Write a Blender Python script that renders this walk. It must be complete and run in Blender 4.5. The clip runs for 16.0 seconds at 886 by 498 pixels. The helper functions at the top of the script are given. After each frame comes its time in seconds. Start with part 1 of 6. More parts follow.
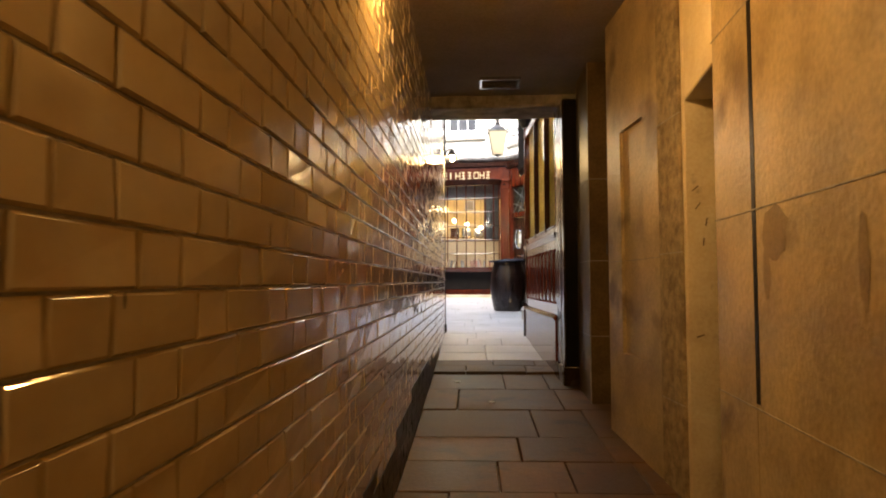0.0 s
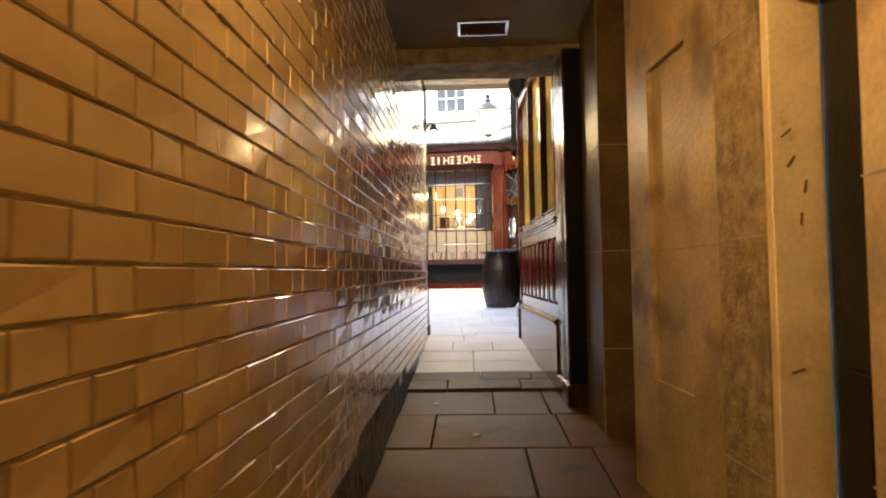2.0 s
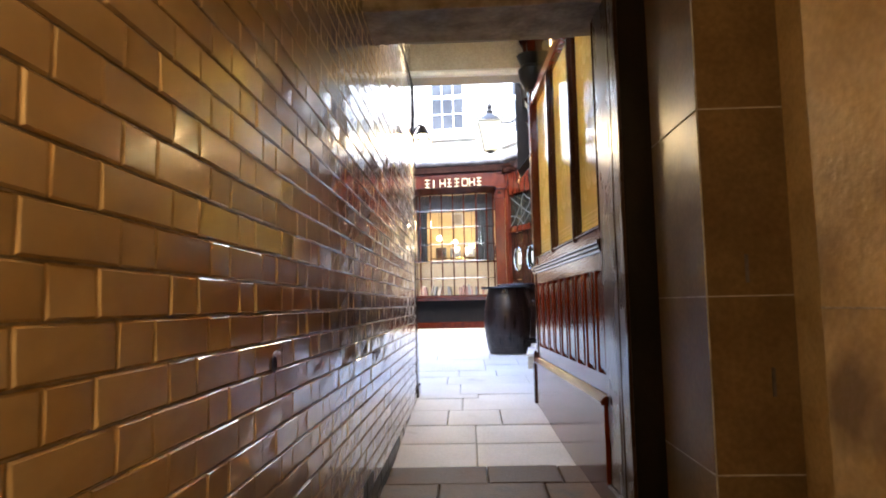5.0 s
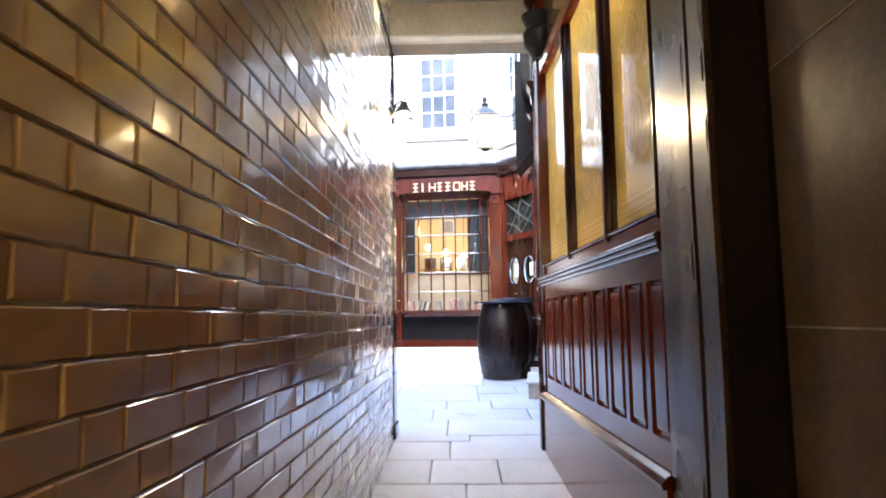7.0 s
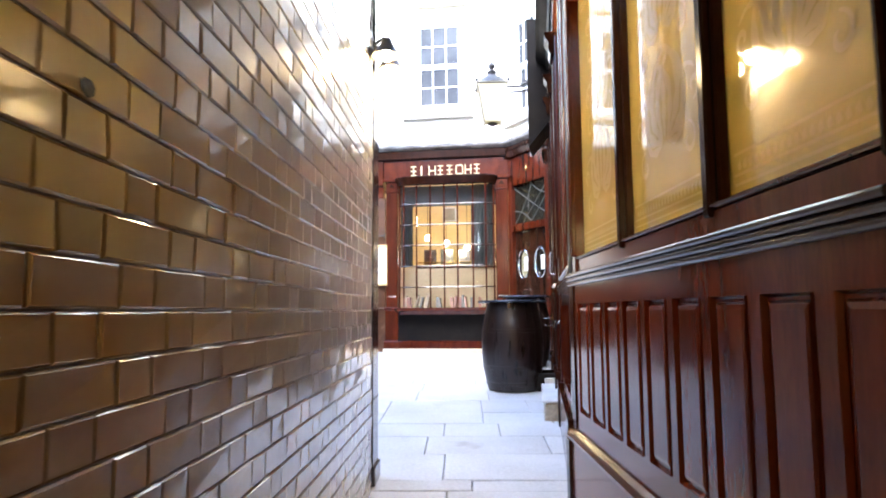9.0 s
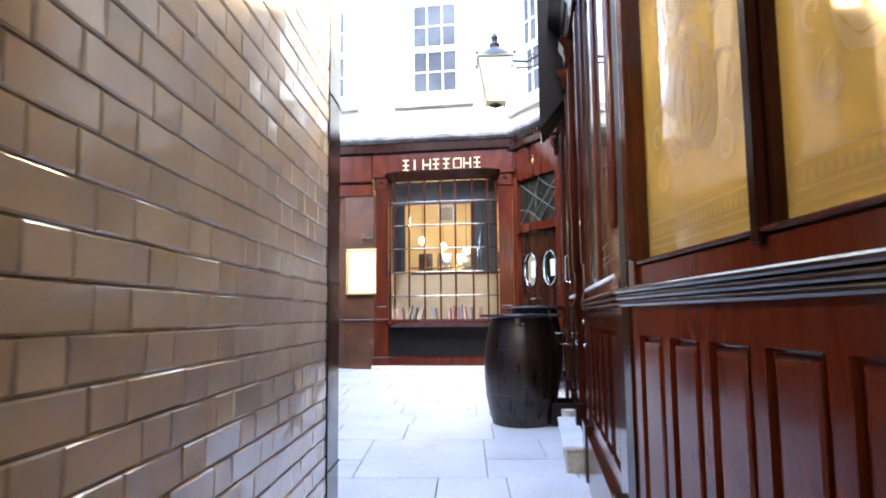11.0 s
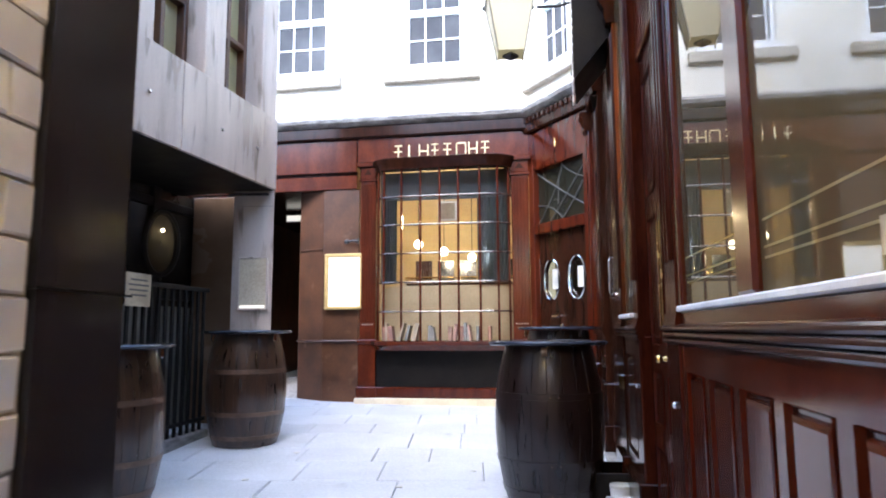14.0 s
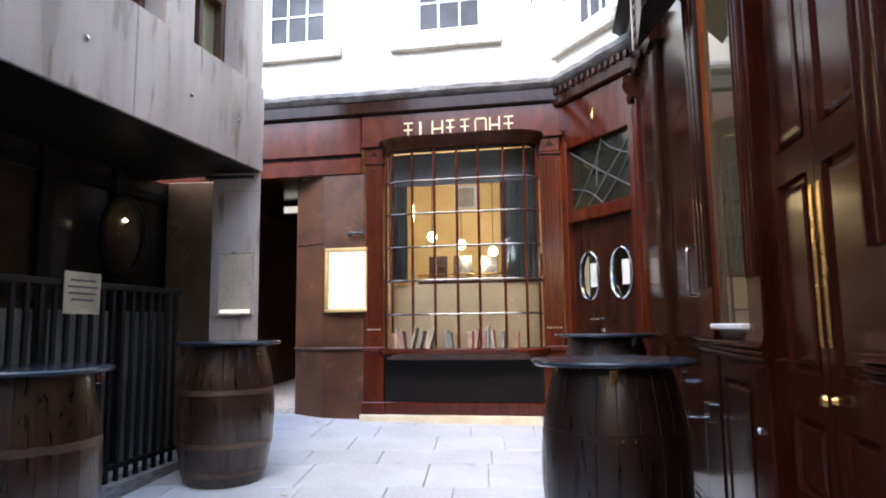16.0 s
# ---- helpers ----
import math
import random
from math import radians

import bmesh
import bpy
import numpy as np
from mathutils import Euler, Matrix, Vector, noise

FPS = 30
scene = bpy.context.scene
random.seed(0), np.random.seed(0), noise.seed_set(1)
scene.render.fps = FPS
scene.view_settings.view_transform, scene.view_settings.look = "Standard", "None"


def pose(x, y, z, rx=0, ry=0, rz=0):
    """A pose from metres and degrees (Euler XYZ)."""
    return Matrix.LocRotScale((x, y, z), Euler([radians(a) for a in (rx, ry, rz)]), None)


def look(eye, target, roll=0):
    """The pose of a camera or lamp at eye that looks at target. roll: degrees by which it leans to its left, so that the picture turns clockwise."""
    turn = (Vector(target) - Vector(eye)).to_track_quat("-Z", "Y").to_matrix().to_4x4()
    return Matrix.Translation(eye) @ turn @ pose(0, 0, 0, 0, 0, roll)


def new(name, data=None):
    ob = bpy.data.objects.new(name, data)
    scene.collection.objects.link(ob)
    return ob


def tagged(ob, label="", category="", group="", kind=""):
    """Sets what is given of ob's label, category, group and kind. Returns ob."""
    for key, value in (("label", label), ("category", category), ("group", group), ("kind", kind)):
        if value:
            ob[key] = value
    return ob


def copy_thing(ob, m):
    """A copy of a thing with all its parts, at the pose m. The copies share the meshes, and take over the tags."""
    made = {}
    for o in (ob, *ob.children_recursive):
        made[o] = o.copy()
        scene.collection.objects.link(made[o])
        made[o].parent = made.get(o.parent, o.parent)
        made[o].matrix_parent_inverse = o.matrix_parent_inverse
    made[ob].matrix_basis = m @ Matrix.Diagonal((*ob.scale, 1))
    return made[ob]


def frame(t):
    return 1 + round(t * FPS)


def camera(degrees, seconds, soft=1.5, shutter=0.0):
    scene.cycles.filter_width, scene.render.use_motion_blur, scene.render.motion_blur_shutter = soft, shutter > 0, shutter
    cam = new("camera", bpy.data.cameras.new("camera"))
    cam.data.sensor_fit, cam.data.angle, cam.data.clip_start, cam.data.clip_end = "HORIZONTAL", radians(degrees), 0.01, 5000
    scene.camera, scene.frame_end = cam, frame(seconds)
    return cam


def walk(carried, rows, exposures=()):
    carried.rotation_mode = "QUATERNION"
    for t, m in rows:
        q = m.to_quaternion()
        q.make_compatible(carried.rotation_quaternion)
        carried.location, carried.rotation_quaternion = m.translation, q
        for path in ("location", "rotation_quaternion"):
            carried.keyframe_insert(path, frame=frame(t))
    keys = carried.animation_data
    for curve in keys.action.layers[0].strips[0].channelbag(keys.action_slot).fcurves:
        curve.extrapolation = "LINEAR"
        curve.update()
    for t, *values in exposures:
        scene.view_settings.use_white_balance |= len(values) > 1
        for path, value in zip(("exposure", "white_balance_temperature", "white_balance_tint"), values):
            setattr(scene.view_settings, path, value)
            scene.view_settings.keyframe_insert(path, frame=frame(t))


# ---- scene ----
cam = camera(68.7, 16.0, soft=1.9, shutter=0.4)
PATH = [
    (0, (-0.049, -0.049, 1.256), (-0.141, 1.947, 1.356), -0.2),
    (0.5, (-0.042, 0.251, 1.273), (-0.12, 2.247, 1.373), -0.6),
    (1, (-0.026, 0.556, 1.262), (-0.085, 2.552, 1.372), -0.9),
    (1.5, (0.019, 0.855, 1.279), (-0.043, 2.852, 1.369), -1.0),
    (2, (0.074, 1.196, 1.302), (-0.006, 3.194, 1.375), -1.0),
    (2.5, (0.083, 1.504, 1.344), (-0.008, 3.501, 1.412), -0.9),
    (3, (0.099, 1.843, 1.346), (0.002, 3.839, 1.446), -0.8),
    (3.5, (0.066, 2.103, 1.358), (-0.012, 4.098, 1.482), -0.9),
    (4, (0.092, 2.41, 1.399), (0.006, 4.404, 1.53), -1.1),
    (6.5, (0.028, 3.923, 1.428), (-0.018, 5.909, 1.655), -1.1),
    (7, (0.079, 4.247, 1.454), (0.029, 6.235, 1.667), -0.7),
    (7.5, (0.089, 4.544, 1.462), (0.044, 6.532, 1.669), -0.9),
    (8, (0.096, 4.869, 1.495), (0.046, 6.858, 1.691), -0.9),
    (8.5, (0.118, 5.184, 1.53), (0.047, 7.174, 1.718), -0.4),
    (9, (0.099, 5.504, 1.552), (0.037, 7.494, 1.742), -0.4),
    (11.5, (0.122, 7.06, 1.679), (0.06, 9.048, 1.885), -0.6),
    (12, (0.171, 7.359, 1.694), (0.068, 9.346, 1.903), -0.5),
    (12.5, (0.171, 7.651, 1.704), (0.035, 9.633, 1.928), -0.6),
    (13, (0.162, 7.948, 1.727), (0.032, 9.931, 1.959), -0.5),
    (13.5, (0.174, 8.245, 1.74), (0.062, 10.228, 1.982), -0.4),
    (14, (0.146, 8.594, 1.742), (0.063, 10.577, 1.987), -0.3),
    (14.5, (0.125, 8.855, 1.748), (0.059, 10.839, 1.991), -0.5),
    (15, (0.071, 9.14, 1.787), (0.002, 11.126, 2.018), -0.8),
    (15.5, (0.046, 9.404, 1.818), (-0.045, 11.389, 2.048), -0.9),
    (16, (0.023, 9.678, 1.829), (-0.093, 11.66, 2.065), -0.7),
]
walk(cam, [(t, look(eye, target, roll)) for t, eye, target, roll in PATH],
     exposures=[(0.0, 3.2, 7800, 10), (2.0, 3.6, 7300, 10), (4.0, 3.75, 6650, 10), (6.5, 3.85, 5650, 10), (9.0, 3.65, 6150, 10), (12.0, 3.35, 5850, 10), (14.0, 3.15, 6150, 10), (16.0, 2.9, 6500, 10)])

# light strengths
SKY, SUN = 0.22, 0.25
W_PASSAGE, W_ENTRY, W_PUB, W_TAVERN = 4.7, 2.3, 150.0, 4.0

# ---------------------------------------------------------------- light
world = bpy.data.worlds.new("sky")
scene.world = world
world.use_nodes = True
wn = world.node_tree
sky = wn.nodes.new("ShaderNodeTexSky")
sky.sky_type = "NISHITA"
sky.sun_disc = False
sky.sun_elevation, sky.sun_rotation = radians(48), radians(200)
wn.links.new(sky.outputs[0], wn.nodes["Background"].inputs[0])
wn.nodes["Background"].inputs[1].default_value = SKY
sun = new("sun", bpy.data.lights.new("sun", "SUN"))
sun.data.energy, sun.data.angle, sun.data.color = SUN, radians(40), (1.0, 0.95, 0.88)
sun.matrix_world = look((0, 0, 0), (0.25, 0.62, -0.75))


def lamp_point(name, at, watts, colour, radius=0.05):
    ob = new(name, bpy.data.lights.new(name, "POINT"))
    ob.data.energy, ob.data.color, ob.data.shadow_soft_size = watts, colour, radius
    ob.location = at
    return ob


WARM = (1.0, 0.55, 0.17)
PALE = (1.0, 0.77, 0.40)
lamp_point("passage_lamp_light", (-0.26, 2.50, 2.62), W_PASSAGE, WARM)
# unseen lamp behind the start, added to light the near walls
lamp_point("passage_lamp_light", (-0.26, -1.2, 2.62), W_PASSAGE * 0.35, WARM)
lamp_point("entry_lamp_light", (-0.34, 9.18, 3.035), W_ENTRY, (1.0, 0.66, 0.30))
lamp_point("entry_lamp_light", (-0.34, 9.40, 3.035), W_ENTRY, (1.0, 0.66, 0.30))

# ---------------------------------------------------------------- materials


def material(name, colour, rough=0.5, metal=0.0, second=None, scale=6.0, stretch=(1, 1, 1), bump=0.1, fine=60.0,
             coat=0.0, spots=None, island=0.0, rough_var=0.1, detail=6.0):
    """Two scales of variation in colour, roughness and relief, in object metres."""
    m = bpy.data.materials.new(name)
    m.use_nodes = True
    n, l = m.node_tree.nodes, m.node_tree.links
    b = n["Principled BSDF"]
    geo = n.new("ShaderNodeNewGeometry")
    mp = n.new("ShaderNodeMapping")
    mp.inputs["Scale"].default_value = stretch
    l.new(geo.outputs["Position"], mp.inputs["Vector"])
    big = n.new("ShaderNodeTexNoise")
    big.inputs["Scale"].default_value, big.inputs["Detail"].default_value = scale, detail
    l.new(mp.outputs[0], big.inputs["Vector"])
    small = n.new("ShaderNodeTexNoise")
    small.inputs["Scale"].default_value, small.inputs["Detail"].default_value = fine, 4.0
    l.new(mp.outputs[0], small.inputs["Vector"])
    second = second or tuple(c * 0.6 for c in colour)
    ramp = n.new("ShaderNodeValToRGB")
    ramp.color_ramp.elements[0].position, ramp.color_ramp.elements[1].position = 0.35, 0.65
    ramp.color_ramp.elements[0].color = (*second, 1)
    ramp.color_ramp.elements[1].color = (*colour, 1)
    l.new(big.outputs["Fac"], ramp.inputs["Fac"])
    out = ramp.outputs["Color"]
    mix = n.new("ShaderNodeMix")
    mix.data_type, mix.blend_type = "RGBA", "OVERLAY"
    mix.inputs["Factor"].default_value = 0.35
    l.new(out, mix.inputs["A"])
    l.new(small.outputs["Fac"], mix.inputs["B"])
    out = mix.outputs["Result"]
    if spots:
        colour2, size, amount = spots
        sp = n.new("ShaderNodeTexNoise")
        sp.inputs["Scale"].default_value, sp.inputs["Detail"].default_value = size, 8.0
        l.new(mp.outputs[0], sp.inputs["Vector"])
        r2 = n.new("ShaderNodeValToRGB")
        r2.color_ramp.elements[0].position, r2.color_ramp.elements[1].position = 1 - amount - 0.06, 1 - amount + 0.06
        l.new(sp.outputs["Fac"], r2.inputs["Fac"])
        mx = n.new("ShaderNodeMix")
        mx.data_type = "RGBA"
        l.new(r2.outputs["Color"], mx.inputs["Factor"])
        l.new(out, mx.inputs["A"])
        mx.inputs["B"].default_value = (*colour2, 1)
        out = mx.outputs["Result"]
    if island:
        info = n.new("ShaderNodeObjectInfo")
        add = n.new("ShaderNodeMath")
        add.operation = "ADD"
        l.new(info.outputs["Random"], add.inputs[0])
        l.new(geo.outputs["Random Per Island"], add.inputs[1])
        fr = n.new("ShaderNodeMath")
        fr.operation = "FRACT"
        l.new(add.outputs[0], fr.inputs[0])
        rng = n.new("ShaderNodeMapRange")
        rng.inputs["To Min"].default_value, rng.inputs["To Max"].default_value = 1 - island, 1 + island * 0.4
        l.new(fr.outputs[0], rng.inputs["Value"])
        hs = n.new("ShaderNodeHueSaturation")
        l.new(rng.outputs[0], hs.inputs["Value"])
        l.new(out, hs.inputs["Color"])
        out = hs.outputs["Color"]
    l.new(out, b.inputs["Base Color"])
    rr = n.new("ShaderNodeMapRange")
    rr.inputs["To Min"].default_value, rr.inputs["To Max"].default_value = max(0.02, rough - rough_var), min(1, rough + rough_var)
    l.new(big.outputs["Fac"], rr.inputs["Value"])
    l.new(rr.outputs[0], b.inputs["Roughness"])
    b.inputs["Metallic"].default_value = metal
    b.inputs["Coat Weight"].default_value = coat
    b.inputs["Coat Roughness"].default_value = 0.07
    if bump:
        add = n.new("ShaderNodeMath")
        add.operation = "MULTIPLY_ADD"
        l.new(big.outputs["Fac"], add.inputs[0])
        add.inputs[1].default_value = 2.0
        l.new(small.outputs["Fac"], add.inputs[2])
        bp = n.new("ShaderNodeBump")
        bp.inputs["Strength"].default_value, bp.inputs["Distance"].default_value = bump, 0.01
        l.new(add.outputs[0], bp.inputs["Height"])
        l.new(bp.outputs[0], b.inputs["Normal"])
    return m


def glow(name, colour, strength):
    m = bpy.data.materials.new(name)
    m.use_nodes = True
    b = m.node_tree.nodes["Principled BSDF"]
    b.inputs["Base Color"].default_value = (*colour, 1)
    b.inputs["Emission Color"].default_value = (*colour, 1)
    b.inputs["Emission Strength"].default_value = strength
    return m


def clear_glass(name, tint=(1, 1, 1), rough=0.02):
    """Thin window pane: clear, with its Fresnel gloss."""
    m = bpy.data.materials.new(name)
    m.use_nodes = True
    n, l = m.node_tree.nodes, m.node_tree.links
    n.remove(n["Principled BSDF"])
    tr, gl, mx, fr = (n.new(k) for k in ("ShaderNodeBsdfTransparent", "ShaderNodeBsdfGlossy", "ShaderNodeMixShader", "ShaderNodeFresnel"))
    tr.inputs["Color"].default_value = (*tint, 1)
    gl.inputs["Roughness"].default_value = rough
    fr.inputs["IOR"].default_value = 1.5
    noise_t = n.new("ShaderNodeTexNoise")
    noise_t.inputs["Scale"].default_value = 3.0
    bp = n.new("ShaderNodeBump")
    bp.inputs["Strength"].default_value, bp.inputs["Distance"].default_value = 0.05, 0.02
    l.new(noise_t.outputs["Fac"], bp.inputs["Height"])
    l.new(bp.outputs[0], gl.inputs["Normal"])
    l.new(fr.outputs[0], mx.inputs[0])
    l.new(tr.outputs[0], mx.inputs[1])
    l.new(gl.outputs[0], mx.inputs[2])
    l.new(mx.outputs[0], n["Material Output"].inputs["Surface"])
    return m


def etched_glass(name, colour, rough, ior=1.75):
    """Frosted pane: lets warm light through, with a smooth outer face."""
    m = bpy.data.materials.new(name)
    m.use_nodes = True
    n, l = m.node_tree.nodes, m.node_tree.links
    n.remove(n["Principled BSDF"])
    df, tl, gl, a, b, fr = (n.new(k) for k in ("ShaderNodeBsdfDiffuse", "ShaderNodeBsdfTranslucent", "ShaderNodeBsdfGlossy",
                                               "ShaderNodeMixShader", "ShaderNodeMixShader", "ShaderNodeFresnel"))
    tex = n.new("ShaderNodeTexNoise")
    tex.inputs["Scale"].default_value, tex.inputs["Detail"].default_value = 2.5, 4.0
    geo = n.new("ShaderNodeNewGeometry")
    l.new(geo.outputs["Position"], tex.inputs["Vector"])
    ramp = n.new("ShaderNodeValToRGB")
    ramp.color_ramp.elements[0].color = (*[c * 0.7 for c in colour], 1)
    ramp.color_ramp.elements[1].color = (*colour, 1)
    l.new(tex.outputs["Fac"], ramp.inputs["Fac"])
    l.new(ramp.outputs[0], df.inputs[0])
    l.new(ramp.outputs[0], tl.inputs[0])
    gl.inputs["Roughness"].default_value = rough
    fr.inputs["IOR"].default_value = ior
    a.inputs[0].default_value = 0.5
    l.new(df.outputs[0], a.inputs[1])
    l.new(tl.outputs[0], a.inputs[2])
    l.new(fr.outputs[0], b.inputs[0])
    l.new(a.outputs[0], b.inputs[1])
    l.new(gl.outputs[0], b.inputs[2])
    l.new(b.outputs[0], n["Material Output"].inputs["Surface"])
    return m


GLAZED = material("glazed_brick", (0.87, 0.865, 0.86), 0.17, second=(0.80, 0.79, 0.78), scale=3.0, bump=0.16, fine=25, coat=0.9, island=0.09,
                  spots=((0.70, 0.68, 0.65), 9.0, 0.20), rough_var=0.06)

def passage_dimming(m, tint, y0, y1):
    """Paints the deep passage's dim warm light into the colour, fading towards the court."""
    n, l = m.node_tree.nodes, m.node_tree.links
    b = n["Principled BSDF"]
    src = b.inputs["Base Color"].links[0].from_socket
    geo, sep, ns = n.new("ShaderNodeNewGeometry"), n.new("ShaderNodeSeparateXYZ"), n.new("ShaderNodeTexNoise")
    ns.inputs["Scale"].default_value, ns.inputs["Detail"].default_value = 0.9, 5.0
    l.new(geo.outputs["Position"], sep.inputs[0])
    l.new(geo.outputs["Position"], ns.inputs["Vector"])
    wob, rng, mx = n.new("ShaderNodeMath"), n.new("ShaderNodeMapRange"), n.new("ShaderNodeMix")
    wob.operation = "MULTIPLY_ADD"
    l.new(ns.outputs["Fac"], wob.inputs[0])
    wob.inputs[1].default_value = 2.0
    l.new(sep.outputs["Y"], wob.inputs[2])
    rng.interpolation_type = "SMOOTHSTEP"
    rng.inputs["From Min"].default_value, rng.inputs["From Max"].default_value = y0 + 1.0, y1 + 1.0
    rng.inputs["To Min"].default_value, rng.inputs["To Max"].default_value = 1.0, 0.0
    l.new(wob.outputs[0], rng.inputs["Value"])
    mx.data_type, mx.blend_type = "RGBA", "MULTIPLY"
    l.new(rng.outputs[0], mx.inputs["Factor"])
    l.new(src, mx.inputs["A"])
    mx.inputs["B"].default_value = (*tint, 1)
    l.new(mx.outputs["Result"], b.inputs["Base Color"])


# dim, warm passage light put into the glaze colour
passage_dimming(GLAZED, (0.66, 0.52, 0.335), 6.4, 9.1)
LOWBRICK = material("dark_low_brick", (0.022, 0.020, 0.018), 0.35, second=(0.05, 0.045, 0.04), scale=5, bump=0.3, fine=40, island=0.3)
MORTAR = material("mortar", (0.42, 0.39, 0.35), 0.8, scale=14, bump=0.4)
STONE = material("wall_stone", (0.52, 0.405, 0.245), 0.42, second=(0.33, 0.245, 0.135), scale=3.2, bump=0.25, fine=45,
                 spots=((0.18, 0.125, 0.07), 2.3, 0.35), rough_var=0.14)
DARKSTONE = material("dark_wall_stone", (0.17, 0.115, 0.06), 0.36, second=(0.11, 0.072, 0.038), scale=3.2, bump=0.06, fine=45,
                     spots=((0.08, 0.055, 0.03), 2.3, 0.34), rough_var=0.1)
ROUGHSTONE = material("rough_stone", (0.38, 0.30, 0.19), 0.75, second=(0.20, 0.15, 0.09), scale=16, bump=0.7, fine=70,
                      spots=((0.10, 0.07, 0.04), 5.0, 0.36))
PALESTONE = material("pale_reveal", (0.78, 0.68, 0.50), 0.55, second=(0.64, 0.53, 0.36), scale=4, bump=0.2, spots=((0.22, 0.15, 0.09), 7.0, 0.22))
CEIL = material("ceiling_paint", (0.30, 0.24, 0.19), 0.8, second=(0.22, 0.17, 0.13), scale=1.6, bump=0.15)
CEIL_B = material("grey_ceiling", (0.42, 0.41, 0.40), 0.75, second=(0.34, 0.33, 0.31), scale=2, bump=0.12)
CREAMPLASTER = material("cream_plaster", (0.44, 0.39, 0.30), 0.7, second=(0.35, 0.30, 0.22), scale=2, bump=0.15)
BEAM = material("beam_plaster", (0.34, 0.30, 0.26), 0.85, second=(0.2, 0.17, 0.15), scale=7, bump=0.8, fine=30)
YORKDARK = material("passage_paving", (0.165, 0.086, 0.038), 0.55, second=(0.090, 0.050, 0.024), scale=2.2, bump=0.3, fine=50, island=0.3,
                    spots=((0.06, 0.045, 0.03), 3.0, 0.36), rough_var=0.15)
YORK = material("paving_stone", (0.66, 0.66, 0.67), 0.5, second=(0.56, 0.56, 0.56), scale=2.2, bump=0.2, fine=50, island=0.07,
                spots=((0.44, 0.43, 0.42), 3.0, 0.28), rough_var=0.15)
JOINT = material("paving_joint", (0.57, 0.56, 0.55), 0.9, scale=20, bump=0.4)
WOOD = material("mahogany", (0.080, 0.013, 0.004), 0.13, second=(0.046, 0.007, 0.003), scale=5, stretch=(3, 3, 0.5), bump=0.012, fine=40, rough_var=0.04)
SCREENWOOD = material("bright_mahogany", (0.150, 0.026, 0.010), 0.15, second=(0.118, 0.019, 0.007), scale=5, stretch=(3, 3, 0.5), bump=0.012, fine=40, rough_var=0.04)
DARKWOOD = material("dark_varnish", (0.032, 0.010, 0.005), 0.16, second=(0.017, 0.0055, 0.003), scale=4, stretch=(3, 3, 0.5), bump=0.015, fine=40, rough_var=0.05)
REDWOOD = material("red_mahogany", (0.095, 0.017, 0.006), 0.20, second=(0.058, 0.011, 0.005), scale=4, stretch=(2, 2, 0.6), bump=0.012, fine=40, rough_var=0.05)
BROWNPAINT = material("brown_paint", (0.105, 0.040, 0.015), 0.42, second=(0.050, 0.019, 0.008), scale=3, bump=0.15, fine=50,
                      spots=((0.15, 0.085, 0.05), 5.0, 0.30))
POSTWOOD = material("worn_post", (0.052, 0.030, 0.018), 0.27, second=(0.030, 0.017, 0.011), scale=3, stretch=(2, 2, 0.8), bump=0.06, fine=30,
                    coat=0.35, spots=((0.018, 0.012, 0.009), 5.0, 0.30))
CHIPPED = material("chipped_timber", (0.10, 0.065, 0.04), 0.75, second=(0.03, 0.018, 0.012), scale=18, bump=0.7, fine=60)
LANTERNPAINT = material("lantern_paint", (0.34, 0.32, 0.24), 0.4, second=(0.24, 0.22, 0.16), scale=8, bump=0.1)
DOORWOOD = material("door_mahogany", (0.050, 0.010, 0.004), 0.18, second=(0.026, 0.005, 0.003), scale=5, stretch=(3, 3, 0.5), bump=0.02, fine=40, rough_var=0.06)
BARGLOSS = material("glazing_bar_varnish", (0.045, 0.022, 0.018), 0.14, second=(0.03, 0.014, 0.012), scale=6, bump=0.02, fine=40, coat=0.6)
RAILWOOD = material("rail_varnish", (0.035, 0.010, 0.006), 0.2, second=(0.026, 0.008, 0.005), scale=2, bump=0.01, fine=30, coat=0.3)
STAIN = material("damp_stain", (0.30, 0.215, 0.12), 0.5, second=(0.21, 0.145, 0.075), scale=6, bump=0.15)
BLACK = material("black_paint", (0.008, 0.007, 0.007), 0.4, second=(0.012, 0.010, 0.009), scale=5, bump=0.15)
GRANITE = material("polished_granite", (0.54, 0.46, 0.40), 0.30, second=(0.36, 0.295, 0.245), scale=1.4, stretch=(3, 3, 0.5), bump=0.03, fine=160,
                   spots=((0.22, 0.18, 0.14), 4.0, 0.35), rough_var=0.12)
BROWNGRANITE = material("brown_granite", (0.20, 0.125, 0.075), 0.25, second=(0.14, 0.085, 0.05), scale=2.4, bump=0.03, fine=140)
BLACKGRANITE = material("black_granite", (0.018, 0.017, 0.019), 0.12, second=(0.034, 0.030, 0.032), scale=3, stretch=(3, 3, 0.6), bump=0.03, fine=150)
RENDER = material("white_render", (0.80, 0.76, 0.66), 0.8, second=(0.70, 0.64, 0.52), scale=1.5, bump=0.25, fine=30)
SILLSTONE = material("sill_stone", (0.52, 0.48, 0.40), 0.75, second=(0.34, 0.30, 0.24), scale=5, bump=0.3, fine=40)
WHITEPAINT = material("white_paint", (0.80, 0.80, 0.78), 0.45, second=(0.70, 0.69, 0.66), scale=6, bump=0.08)
LEAD = material("weathered_stone_ledge", (0.36, 0.34, 0.31), 0.75, second=(0.18, 0.17, 0.16), scale=5, stretch=(1.5, 1.5, 5), bump=0.6, fine=40)
